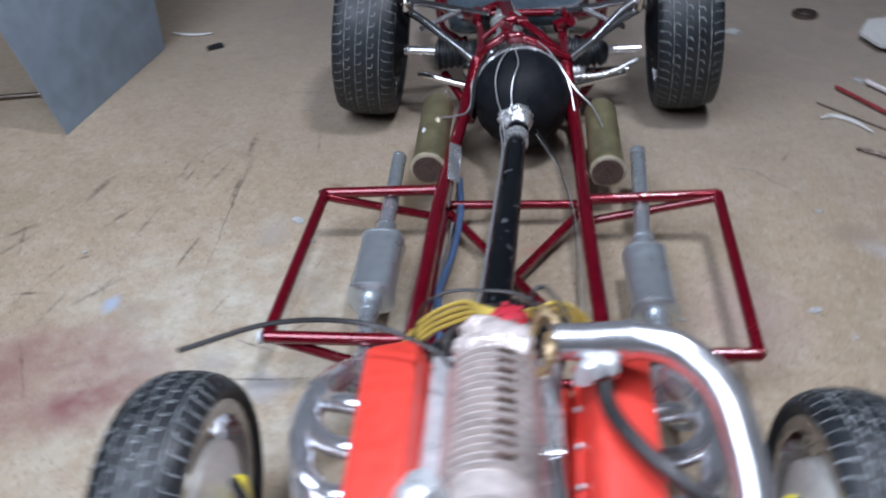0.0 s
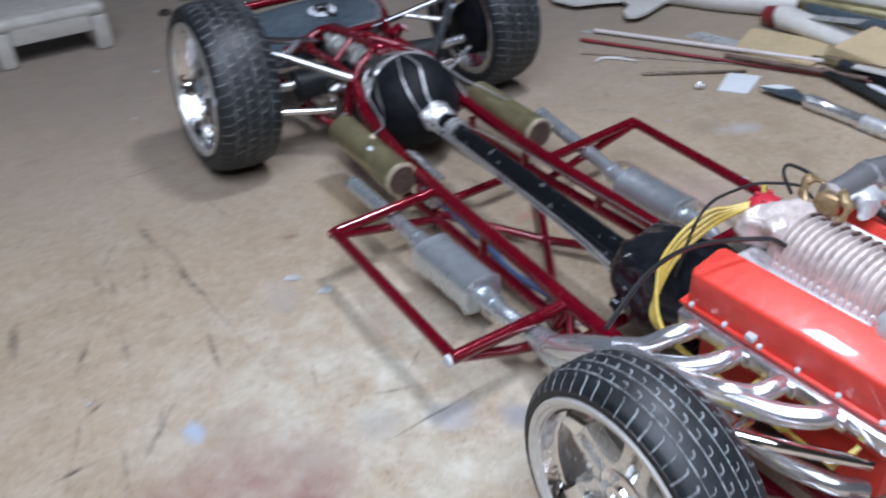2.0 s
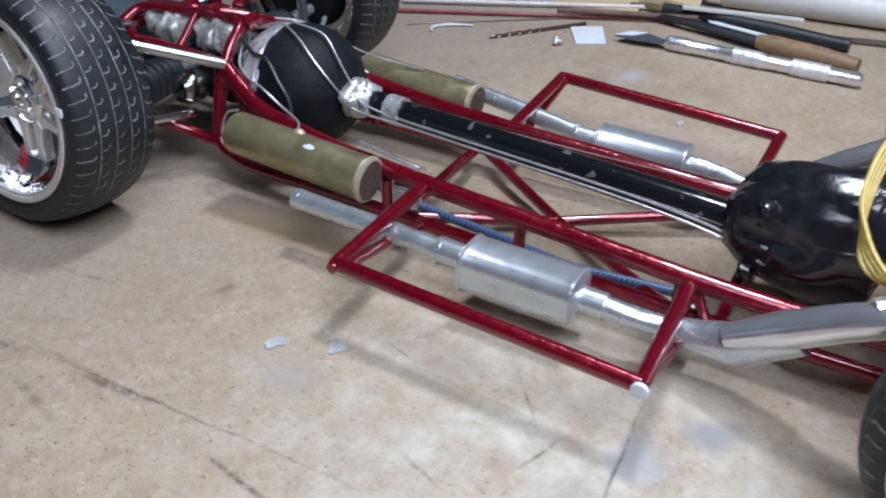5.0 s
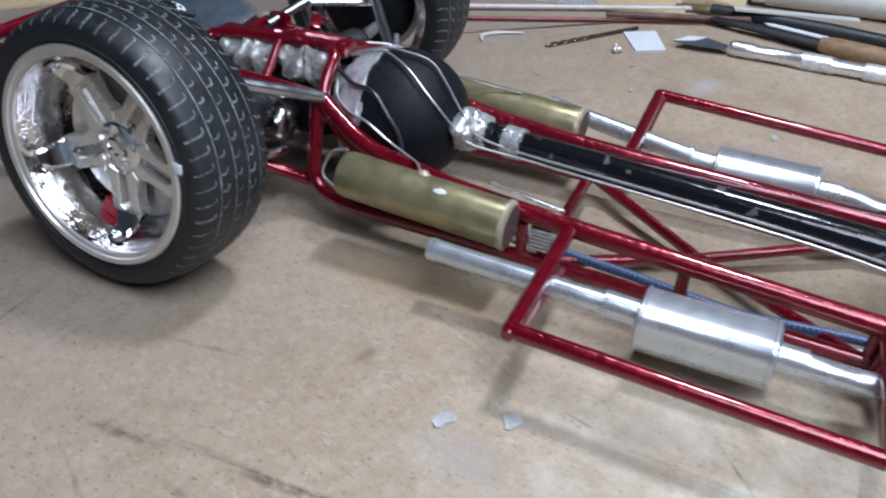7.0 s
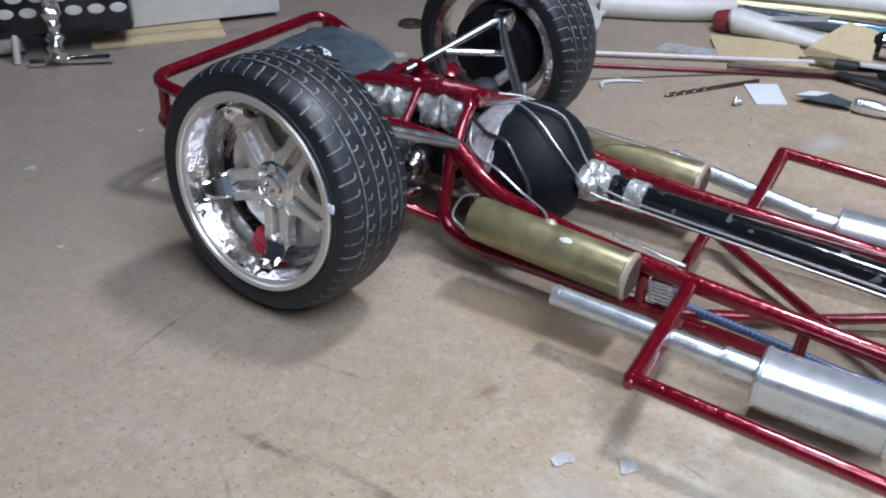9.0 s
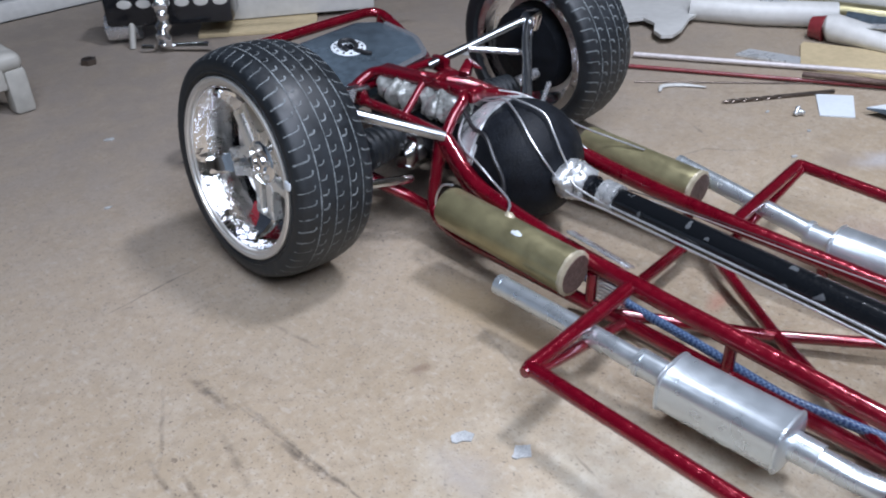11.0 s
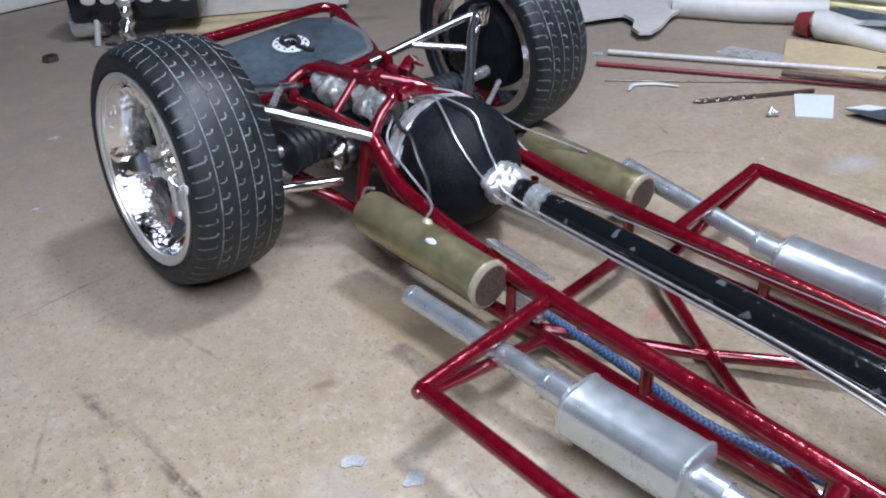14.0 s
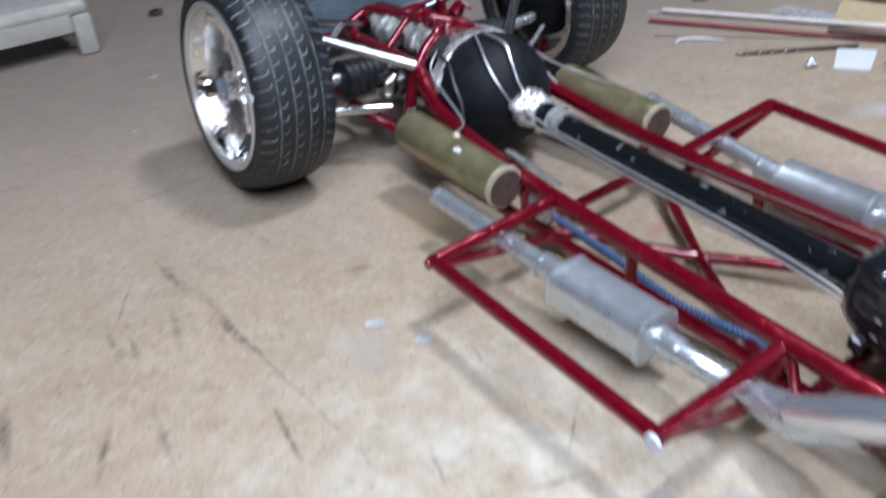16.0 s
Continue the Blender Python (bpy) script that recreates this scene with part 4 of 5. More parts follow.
# fuel tank with its dial
plate = slab([(-0.52, -0.30), (-0.40, -0.36), (0.36, -0.30), (0.45, -0.12), (0.43, 0.16), (0.30, 0.25), (-0.45, 0.25), (-0.56, 0.1)], -0.09, 0.055, 0.03)
tilt = pose(0.03, 2.22, 0.525, 9, -3, 0)
tank = part("fuel_tank", lift(plate, tilt), M["tank"], car, "glossy blue-grey fuel tank")
dial = part("dial", lift(lathe([(0.054, 0.0), (0.059, 0.002), (0.059, 0.093), (0.056, 0.098), (0.05, 0.098)], (0.06, 0.02, 0), "z", 32), tilt), M["paper"], tank, "white round dial with dark dots")
for k in range(12):
    a = 2 * math.pi * k / 12
    part("dot", lift(lathe([(0.058, 0.0), (0.062, 0.001), (0.062, 0.007), (0.058, 0.008)], (0.06 + 0.078 * math.cos(a), 0.02 + 0.078 * math.sin(a), 0), "z", 8), tilt), M["print"], tank)
part("filler_neck", lift(lathe([(0.055, 0.0), (0.056, 0.032), (0.068, 0.028), (0.07, 0.016), (0.066, 0.012), (0.066, 0.0)], (0.055, 0.015, 0), "z", 20), tilt), M["gloss_black"], tank, "black filler neck")
part("hook", lift(sweep(smooth_line([(0.02, -0.02, 0.068), (0.02, 0.05, 0.072), (0.06, 0.075, 0.074), (0.10, 0.05, 0.074), (0.095, -0.01, 0.072), (0.06, -0.04, 0.07), (0.075, -0.09, 0.068), (0.10, -0.13, 0.066)]), 0.012, 8), tilt), M["cable_black"], tank)
part("tank_strap", lift(sweep(rounded([(-0.44, -0.335, 0.045), (-0.38, -0.355, 0.05), (0.35, -0.298, 0.05), (0.445, -0.12, 0.05), (0.425, 0.12, 0.05)], 0.04), 0.018, 8, flat=0.6), tilt), M["header"], tank, "bright metal edge band")

# wires over the dome and along the shaft
wire("brake_line", [(-0.02, 1.16, 0.60), (-0.022, 1.06, 0.625), (-0.04, 0.96, 0.66), (-0.10, 0.83, 0.638), (-0.13, 0.735, 0.572), (-0.12, 0.655, 0.482), (-0.09, 0.60, 0.40), (-0.10, 0.53, 0.365), (-0.085, 0.30, 0.345), (-0.115, -0.2, 0.335), (-0.150, -0.75, 0.323), (-0.19, -1.08, 0.306), (-0.22, -1.2, 0.28)], 0.0048, "cable_white", label="thin white metal line")
wire("brake_line", [(0.01, 1.15, 0.60), (-0.002, 1.0, 0.655), (-0.02, 0.895, 0.670), (-0.004, 0.77, 0.642), (-0.03, 0.69, 0.582), (-0.04, 0.64, 0.518), (-0.04, 0.60, 0.46), (-0.085, 0.53, 0.41), (-0.075, 0.42, 0.375), (-0.076, 0.30, 0.365), (-0.107, -0.2, 0.355), (-0.143, -0.75, 0.343), (-0.18, -1.08, 0.326), (-0.21, -1.2, 0.30)], 0.0048, "cable_white", label="thin white metal line")
wire("brake_line", [(-0.12, 1.14, 0.56), (-0.20, 1.10, 0.50), (-0.24, 1.02, 0.46), (-0.275, 0.916, 0.45), (-0.275, 0.81, 0.385), (-0.30, 0.72, 0.36), (-0.36, 0.65, 0.375), (-0.43, 0.60, 0.39)], 0.006, "cable_white", label="thin white metal line")
wire("black_line", [(-0.12, 1.14, 0.58), (-0.18, 1.03, 0.555), (-0.22, 0.92, 0.56), (-0.255, 0.835, 0.49), (-0.26, 0.78, 0.414), (-0.28, 0.75, 0.32)], 0.010, "cable_black")
wire("brake_line", [(0.10, 1.15, 0.62), (0.17, 1.04, 0.605), (0.238, 0.925, 0.55), (0.325, 0.812, 0.462), (0.42, 0.70, 0.402), (0.462, 0.525, 0.375)], 0.0048, "cable_white", label="thin white metal line")
wire("brake_line", [(0.25, 0.95, 0.52), (0.300, 0.86, 0.44), (0.320, 0.76, 0.36), (0.35, 0.65, 0.30), (0.36, 0.55, 0.28)], 0.0045, "cable_white")
wire("brake_line", [(-0.43, 0.92, 0.40), (-0.42, 1.0, 0.36), (-0.40, 1.06, 0.24), (-0.42, 0.98, 0.20)], 0.006, "cable_white")
hose = wire("fuel_hose", [(-0.32, 0.30, 0.17), (-0.30, 0.06, 0.115), (-0.315, -0.25, 0.10), (-0.355, -0.52, 0.10), (-0.365, -0.65, 0.10), (-0.345, -0.82, 0.10), (-0.33, -1.05, 0.11)], 0.019, "braid", label="blue braided hose", steps=8, seg=12)
wire("brake_line", [(-0.33, 0.25, 0.12), (-0.340, 0.0, 0.085), (-0.352, -0.2, 0.08), (-0.388, -0.5, 0.08), (-0.385, -0.75, 0.08), (-0.36, -1.1, 0.09)], 0.007, "cable_white")
wire("thin_wire", [(0.10, 0.52, 0.36), (0.22, 0.2, 0.30), (0.27, -0.4, 0.28), (0.24, -1.1, 0.30)], 0.0025, "cable_black")
wire("thin_wire", [(0.10, 0.50, 0.34), (0.25, 0.1, 0.27), (0.29, -0.5, 0.25), (0.26, -1.1, 0.28)], 0.0025, "cable_white")
part("name_plate", lift(block((0.07, 0.30, 0.012), (0, 0, 0), 0.004), pose(-0.335, 0.20, 0.335, 10, 28, 6)), M["steel"], car, "bare aluminium plate clipped to the rail")
ridge = part("ridged_block", block((0.05, 0.12, 0.1), (-0.375, 0.10, 0.20), 0.008), M["steel"], car, "small ribbed metal block")
for k in range(5):
    part("fin", block((0.012, 0.10, 0.008), (-0.403, 0.10, 0.165 + 0.017 * k), 0.002), M["steel"], ridge)
for x, y, z in ((-1.045, -2.0, 0.36),):
    part("yellow_cap", crumple(block((0.03, 0.09, 0.07), (x, y, z), 0.012), 0.01, 20), M["yellow"], car, "yellow plastic piece behind the spokes")

# ---- engine ----
engine = part("engine", block((0.50, 0.78, 0.40), (-0.07, -2.07, 0.42), 0.04), M["engine_red"], car, "red engine with finned intake and chrome headers")
part("oil_pan", block((0.34, 0.74, 0.16), (-0.07, -2.07, 0.20), 0.05), M["red"], engine)
for s, cx in ((-1, -0.365), (1, 0.285)):
    m = pose(cx, -2.09, 0.735, 0, s * 13, -s * 1.5)
    head = block((0.17, 0.78, 0.20), (0, 0, -0.16), 0.02)
    part("cylinder_head", lift(head, m), M["engine_red"], engine)
    cover = slab([(-0.100, -0.375), (-0.075, -0.39), (0.075, -0.39), (0.100, -0.375), (0.100, 0.375), (0.075, 0.39), (-0.075, 0.39), (-0.100, 0.375)], -0.07, 0.08)
    for v in cover.verts:
        if v.co.z > 0:
            v.co.x *= 0.84
            v.co.y *= 0.965
    bmesh.ops.bevel(cover, geom=[e for e in cover.edges if e.calc_face_angle(0) > 0.3], offset=0.032, segments=4, profile=0.5, affect="EDGES", clamp_overlap=True)
    vc = part("valve_cover", lift(cover, m), M["engine_red"], engine, "glossy orange-red valve cover", 50)
    part("cover_flange", lift(block((0.225, 0.80, 0.018), (0, 0, -0.065), 0.006), m), M["engine_red"], vc)
    for k in range(6):
        for e in (-1, 1):
            part("cover_bolt", lift(lathe([(-0.06, 0.0), (-0.055, 0.010), (-0.045, 0.010), (-0.038, 0.0)], (e * 0.105, -0.35 + 0.14 * k, 0), "z", 8), m), M["paper"], vc)
    ex = cx + s * 0.10
    part("gasket_rail", lift(block((0.045, 0.80, 0.075), (s * 0.112, -0.01, -0.118), 0.01), m), M["header"], engine, "pale grey header flange strip")
    # header pipes: three short ones fall into a long trunk that starts at the foremost port
    def out(dx, y, z):
        return (ex + s * dx, y, z)

    ports = (-1.785, -1.96, -2.135)
    trunk = [out(-0.02, -2.31, 0.595), out(0.05, -2.29, 0.598), out(0.12, -2.20, 0.585), out(0.175, -2.04, 0.565), out(0.215, -1.88, 0.54), out(0.225, -1.72, 0.505), out(0.22, -1.58, 0.44), out(0.205, -1.42, 0.335), out(0.195, -1.26, 0.235)]
    part("header_trunk", sweep(smooth_line(trunk, 7), [0.036, 0.036, 0.037, 0.038, 0.042, 0.05, 0.058, 0.062, 0.046], 20), M["header"], engine, "bright exhaust trunk pipe")
    for y in (*ports, -2.31):
        part("port_flange", block((0.03, 0.10, 0.07), (ex, y, 0.590), 0.012, (0, s * 13, 0)), M["header"], engine)
    for y, far, low in zip(ports, (0.225, 0.21, 0.185), (0.50, 0.535, 0.56)):
        line = [out(-0.02, y, 0.592), out(0.045, y + 0.005, 0.592), out(0.105, y + 0.03, 0.578), out(0.165, y + 0.085, low + 0.025), out(far, y + 0.17, low)]
        part("header_pipe", sweep(smooth_line(line, 6), 0.035, 18), M["header"], engine, "bright chrome exhaust header pipe")
    part("lower_header", sweep(smooth_line([(cx + s * 0.04, -2.44, 0.345), (ex + s * 0.03, -2.38, 0.38), (ex + s * 0.07, -2.2, 0.36), (ex + s * 0.05, -1.95, 0.35)]), 0.034, 16), M["header"], engine)
    # yellow leads to the plugs
    for k in range(4):
        y = -1.85 - 0.18 * k
        fan = 0.02 * k
        if s < 0:
            line = [(-0.06, -1.655 + fan * 0.3, 0.875), (-0.12, -1.60 + fan * 0.3, 0.83 + fan * 0.3), (-0.185, -1.55 + fan * 0.3, 0.765 + fan), (-0.30, -1.525 + fan * 0.4, 0.675 + fan), (-0.39, -1.53 + fan * 0.2, 0.56 + fan), (-0.455 - fan * 0.4, -1.575 - fan * 1.5, 0.48)]
        else:
            line = [(0.0, -1.655 + fan * 0.3, 0.875), (0.06, -1.60 + fan * 0.3, 0.83 + fan * 0.3), (0.13, -1.55 + fan * 0.3, 0.77 + fan), (0.22, -1.525 + fan * 0.4, 0.68 + fan), (0.28, -1.54, 0.57 + fan), (0.32 + fan * 0.4, -1.60 - fan, 0.50)]
        line += [(cx + s * 0.085, (y - 1.62) / 2, 0.425), (cx + s * 0.135, y + 0.05, 0.45), (cx + s * 0.15, y + 0.01, 0.475), (cx + s * 0.09, y - 0.01, 0.51)]
        wire("plug_lead", line, 0.0085, "cable_yellow", engine, "yellow spark plug lead", 6)
        part("plug_boot", sweep([(cx + s * 0.07, y - 0.01, 0.52), (cx + s * 0.135, y + 0.0, 0.485)], [0.011, 0.009], 8), M["cable_yellow"], engine)
part("white_nut", block((0.03, 0.035, 0.025), (-0.46, -1.99, 0.682), 0.004, (0, -13, 0)), M["paper"], engine, "small white nut")
part("intake_base", block((0.40, 0.72, 0.13), (-0.07, -2.07, 0.70), 0.02), M["tape"], engine, "grey intake manifold base")
for dx in (-0.185, 0.06):
    part("intake_rail", crumple(block((0.03, 0.66, 0.04), (-0.005 + dx, -2.08, 0.765), 0.01), 0.01, 20), M["tape"], engine)
for k in range(16):
    y = -1.845 - 0.0275 * k
    ring = lathe([(-0.008, 0.115), (-0.006, 0.132), (-0.002, 0.139), (0.002, 0.139), (0.006, 0.132), (0.008, 0.115)], (-0.072, y, 0.79), "y", 28)
    part("fin", ring, M["ribbed"], engine)
for k in range(11):
    y = -1.86 - 0.0375 * k
    part("vent_slot", block((0.052, 0.012, 0.012), (-0.035, y, 0.923), 0.003, (0, 15, 0)), M["rust"], engine, "dark slot in the ribbed case")
part("finned_cover", lathe([(-1.76, 0.0), (-1.77, 0.07), (-1.80, 0.11), (-1.83, 0.12), (-2.27, 0.12), (-2.28, 0.13), (-2.35, 0.13), (-2.38, 0.10), (-2.40, 0.0)], (-0.072, 0, 0.79), "y", 32), M["ribbed"], engine, "grey ribbed resin supercharger case")
part("finned_cap", block((0.22, 0.09, 0.1), (-0.072, -2.36, 0.80), 0.03), M["ribbed"], engine)
rear_block = block((0.21, 0.15, 0.13), (-0.06, -1.745, 0.835), 0.03)
bmesh.ops.subdivide_edges(rear_block, edges=rear_block.edges, cuts=3, use_grid_fill=True)
part("carburettor", crumple(crumple(rear_block, 0.045, 11), 0.02, 34, 5.0), M["ribbed"], engine, "crumpled pinkish resin carburettor body", 75)
pipe_line = smooth_line([(0.10, -1.82, 0.925), (0.20, -1.82, 0.93), (0.33, -1.82, 0.94), (0.45, -1.86, 0.935), (0.55, -1.96, 0.89), (0.59, -2.10, 0.82), (0.605, -2.25, 0.74), (0.60, -2.42, 0.64), (0.59, -2.6, 0.50)])
pipe = part("intake_pipe", sweep(pipe_line, 0.054, 22), M["header"], engine, "bent polished aluminium intake pipe")
part("pipe_clamp", sweep([(0.30, -1.82, 0.938), (0.325, -1.82, 0.94)], 0.060, 22), M["header"], engine)
part("pipe_valve", crumple(join(block((0.10, 0.09, 0.07), (0.235, -1.875, 0.90), 0.025, seg=3), lathe([(0.86, 0.0), (0.865, 0.04), (0.90, 0.045), (0.93, 0.03), (0.935, 0.0)], (0.20, -1.90, 0), "z", 16)), 0.03, 22), M["tape"], engine, "small metal valve under the pipe")
throttle = join(block((0.04, 0.10, 0.09), (0.085, -1.82, 0.90), 0.02), sweep(smooth_line([(0.03, -1.76, 0.90), (0.06, -1.73, 0.95), (0.10, -1.76, 0.965), (0.12, -1.82, 0.93)]), 0.014, 9), sweep(smooth_line([(0.07, -1.88, 0.86), (0.085, -1.90, 0.92), (0.09, -1.86, 0.975)]), 0.014, 9))
part("throttle_body", crumple(throttle, 0.02, 24), M["gold"], engine, "amber glue-smeared throttle body")
cap = part("distributor_cap", lathe([(0.74, 0.03), (0.80, 0.035), (0.81, 0.066), (0.865, 0.064), (0.885, 0.052), (0.895, 0.03), (0.895, 0.0)], (-0.03, -1.66, 0), "z", 24), M["caliper"], engine, "red distributor cap with a pale mark")
part("clip", block((0.02, 0.15, 0.03), (-0.03, -1.66, 0.82), 0.006), M["caliper"], cap)
part("mark", block((0.05, 0.006, 0.012), (-0.03, -1.726, 0.838), 0.002), M["paper"], cap)
for k in range(4):
    a = 2 * math.pi * k / 4 + 0.4
    part("terminal", lathe([(0.885, 0.011), (0.905, 0.009), (0.908, 0.0)], (-0.03 + 0.036 * math.cos(a), -1.66 + 0.036 * math.sin(a), 0), "z", 8), M["caliper"], cap)
# bell housing and gearbox side
bell_shape = lathe([(-1.10, 0.0), (-1.105, 0.09), (-1.14, 0.15), (-1.22, 0.205), (-1.30, 0.235), (-1.42, 0.245), (-1.62, 0.245), (-1.63, 0.0)], (-0.08, 0, 0.375), "y", 40)
bmesh.ops.subdivide_edges(bell_shape, edges=bell_shape.edges, cuts=1, use_grid_fill=True)
bell = part("bell_housing", crumple(crumple(bell_shape, 0.05, 6, 2.0), 0.014, 24, 5.0), M["gloss_black"], car, "lumpy gloss black bell housing", 60)
for y, z in ((-1.24, 0.50), (-1.30, 0.34), (-1.22, 0.25)):
    part("bolt", crumple(block((0.05, 0.05, 0.05), (-0.28, y, z), 0.014), 0.02, 30, z), M["gloss_black"], bell)
for z in (0.36, 0.30):
    wire("clamp_wire", [(-0.305, -1.45, z), (-0.30, -1.32, z), (-0.25, -1.20, z + 0.01), (-0.16, -1.12, z + 0.03)], 0.006, "cable_white", bell)
# black hoses
wire("vacuum_hose", [(-0.19, -1.87, 0.862), (-0.25, -1.83, 0.893), (-0.47, -1.735, 0.905), (-0.73, -1.775, 0.935), (-1.0, -1.871, 0.903)], 0.0085, "cable_black", engine, "thin black hose with an open end")
wire("black_wire", [(0.16, -1.72, 0.85), (0.12, -1.68, 0.90), (0.0, -1.60, 0.915), (-0.10, -1.575, 0.91), (-0.22, -1.57, 0.90), (-0.30, -1.58, 0.85), (-0.34, -1.58, 0.74), (-0.345, -1.56, 0.62)], 0.006, "cable_black", engine)
wire("black_wire", [(0.05, -1.70, 0.90), (0.04, -1.66, 0.965), (0.07, -1.65, 0.99), (0.12, -1.70, 0.965), (0.15, -1.76, 0.93)], 0.007, "cable_black", engine)
wire("coolant_hose", [(0.24, -1.93, 0.87), (0.245, -2.0, 0.86), (0.29, -2.10, 0.86), (0.37, -2.20, 0.85), (0.50, -2.29, 0.82), (0.68, -2.33, 0.78), (0.85, -2.36, 0.74)], 0.023, "cable_black", engine, "thick black rubber hose", seg=12)
wire("fuel_rail", [(0.075, -1.86, 0.86), (0.085, -2.05, 0.85), (0.10, -2.18, 0.84)], 0.016, "steel", engine)
wire("black_wire", [(0.10, -2.18, 0.84), (0.115, -2.32, 0.80), (0.12, -2.46, 0.72)], 0.018, "cable_black", engine)
part("rail_clamp", block((0.06, 0.035, 0.03), (0.09, -2.16, 0.85), 0.006), M["steel"], engine)
# front drive: alternator lumps, pulleys, bracket
part("alternator", crumple(lathe([(-2.45, 0.0), (-2.44, 0.07), (-2.38, 0.08), (-2.30, 0.075), (-2.27, 0.05), (-2.26, 0.0)], (-0.235, 0, 0.83), "y", 24), 0.025, 12), M["tape"], engine, "grey cast alternator body")
part("alternator_cap", crumple(lathe([(0.88, 0.0), (0.885, 0.05), (0.91, 0.055), (0.93, 0.04), (0.935, 0.0)], (-0.235, -2.33, 0), "z", 18), 0.01, 20), M["tape"], engine)
part("water_pump", crumple(lathe([(-2.47, 0.0), (-2.46, 0.08), (-2.40, 0.09), (-2.33, 0.07), (-2.31, 0.0)], (0.22, 0, 0.80), "y", 24), 0.03, 12, 4), M["tape"], engine, "grey cast water pump")
part("front_plate", crumple(block((0.46, 0.10, 0.34), (0.0, -2.44, 0.62), 0.03), 0.02, 9), M["tape"], engine)
part("cross_bracket", sweep([(-0.22, -2.40, 0.885), (0.03, -2.42, 0.89), (0.24, -2.40, 0.88)], 0.013, 10), M["steel"], engine, "polished bracket bar")
for x, z, r in ((-0.20, 0.76, 0.088), (0.075, 0.735, 0.088), (0.245, 0.765, 0.08), (0.02, 0.50, 0.10)):
    pulley = part("pulley", lathe([(-2.46, 0.0), (-2.46, r * 0.9), (-2.485, r), (-2.50, r * 0.86), (-2.52, r * 0.86), (-2.535, r), (-2.55, r * 0.92), (-2.54, r * 0.6), (-2.54, 0.0)], (x, 0, z), "y", 30), M["rubber"], engine, "black belt pulley")
    part("pulley_hub", lathe([(-2.53, r * 0.62), (-2.57, r * 0.56), (-2.585, r * 0.3), (-2.59, 0.0)], (x, 0, z), "y", 20), M["steel"], pulley)
wire("looped_wire", [(-0.30, -2.36, 0.88), (-0.36, -2.38, 0.90), (-0.385, -2.45, 0.87), (-0.35, -2.50, 0.80), (-0.28, -2.50, 0.78)], 0.013, "steel", engine)
part("bracket_lump", crumple(block((0.10, 0.06, 0.08), (-0.12, -2.42, 0.80), 0.02), 0.02, 20), M["foil"], engine)
part("bracket_lump", crumple(block((0.08, 0.06, 0.08), (0.15, -2.42, 0.82), 0.02), 0.02, 20, 3), M["foil"], engine)

# ---- front suspension ----
for s, wx in ((-1, -0.85), (1, 0.795)):
    bar("spindle", [(wx, -2.12, 0.47), (wx - s * 0.30, -2.10, 0.45)], 0.022, "chrome", label="chrome front spindle")
    bar("front_arm", [(wx - s * 0.02, -2.10, 0.34), (wx - s * 0.20, -2.32, 0.32), (wx - s * 0.42, -2.5, 0.30)], 0.026, "chrome", soft=0.05, label="chrome front suspension arm")
    bar("front_arm", [(wx - s * 0.02, -2.14, 0.33), (wx - s * 0.42, -1.95, 0.26)], 0.024, "red", soft=0.05)
    bar("front_arm", [(wx - s * 0.02, -2.10, 0.60), (wx - s * 0.18, -2.3, 0.58), (wx - s * 0.40, -2.45, 0.50)], 0.020, "chrome", soft=0.05, label="chrome front suspension arm")
    knuckle = part("knuckle", block((0.045, 0.07, 0.14), (wx - s * 0.03, -2.09, 0.52), 0.015), M["yellow"], car, "yellow plastic steering knuckle")
    part("tab", block((0.10, 0.05, 0.05), (wx - s * 0.06, -2.18, 0.40), 0.015), M["yellow"], knuckle)
bar("cross_tube", [(-0.46, -2.66, 0.30), (0.40, -2.66, 0.30)], 0.028)


# ---- things lying on the board ----
def rod(name, a, b, radius, mat, label, category, group=""):
    t = thing(name, ((a[0] + b[0]) / 2, (a[1] + b[1]) / 2, 0), label, category, group)
    part("shaft", sweep([(*a[:2], a[2]), (*b[:2], b[2])], radius, 10), M[mat], t)
    return t


rod("red_rod", (2.15, 1.76, 0.022), (3.30, -0.45, 0.022), 0.014, "cap_red", "thin dark red rod lying on the board", "rod", "rods on the board")
rod("white_tube", (2.37, 1.83, 0.03), (3.30, 0.10, 0.03), 0.017, "pinkish", "thin whitish plastic tube lying beside a red rod", "tube", "rods on the board")
rod("brown_rod", (2.68, 0.72, 0.065), (3.12, -0.18, 0.05), 0.019, "rust", "short reddish brown rod on other rods", "rod", "rods on the board")
rod("steel_wire", (1.97, 1.55, 0.007), (3.2, 0.08, 0.007), 0.006, "dark_steel", "long thin dark steel wire on the board", "wire")

# drill bit
drill = thing("drill_bit", (2.33, 0.73, 0), "small dark twist drill bit on the board", "drill bit")
a, b = Vector((2.02, 0.935, 0.014)), Vector((2.66, 0.49, 0.014))
d = (b - a).normalized()
side = d.cross(Vector((0, 0, 1)))
up = side.cross(d)
bm = bmesh.new()
rings = []
for k in range(41):
    t = k / 40
    p = a + d * 0.40 * t
    r = 0.0145 * min(1, t * 8 + 0.15)
    ring = []
    for j in range(12):
        th = 2 * math.pi * j / 12
        rr = r * (0.62 if j % 6 in (1, 2) else 1.0)
        w = th + t * 5 * math.pi
        ring.append(bm.verts.new(p + rr * (math.cos(w) * side + math.sin(w) * up)))
    rings.append(ring)
for p, q in zip(rings, rings[1:]):
    for j in range(12):
        bm.faces.new((p[j], q[j], q[(j + 1) % 12], p[(j + 1) % 12]))
bm.faces.new(rings[0])
bm.faces.new(rings[-1])
bmesh.ops.recalc_face_normals(bm, faces=bm.faces)
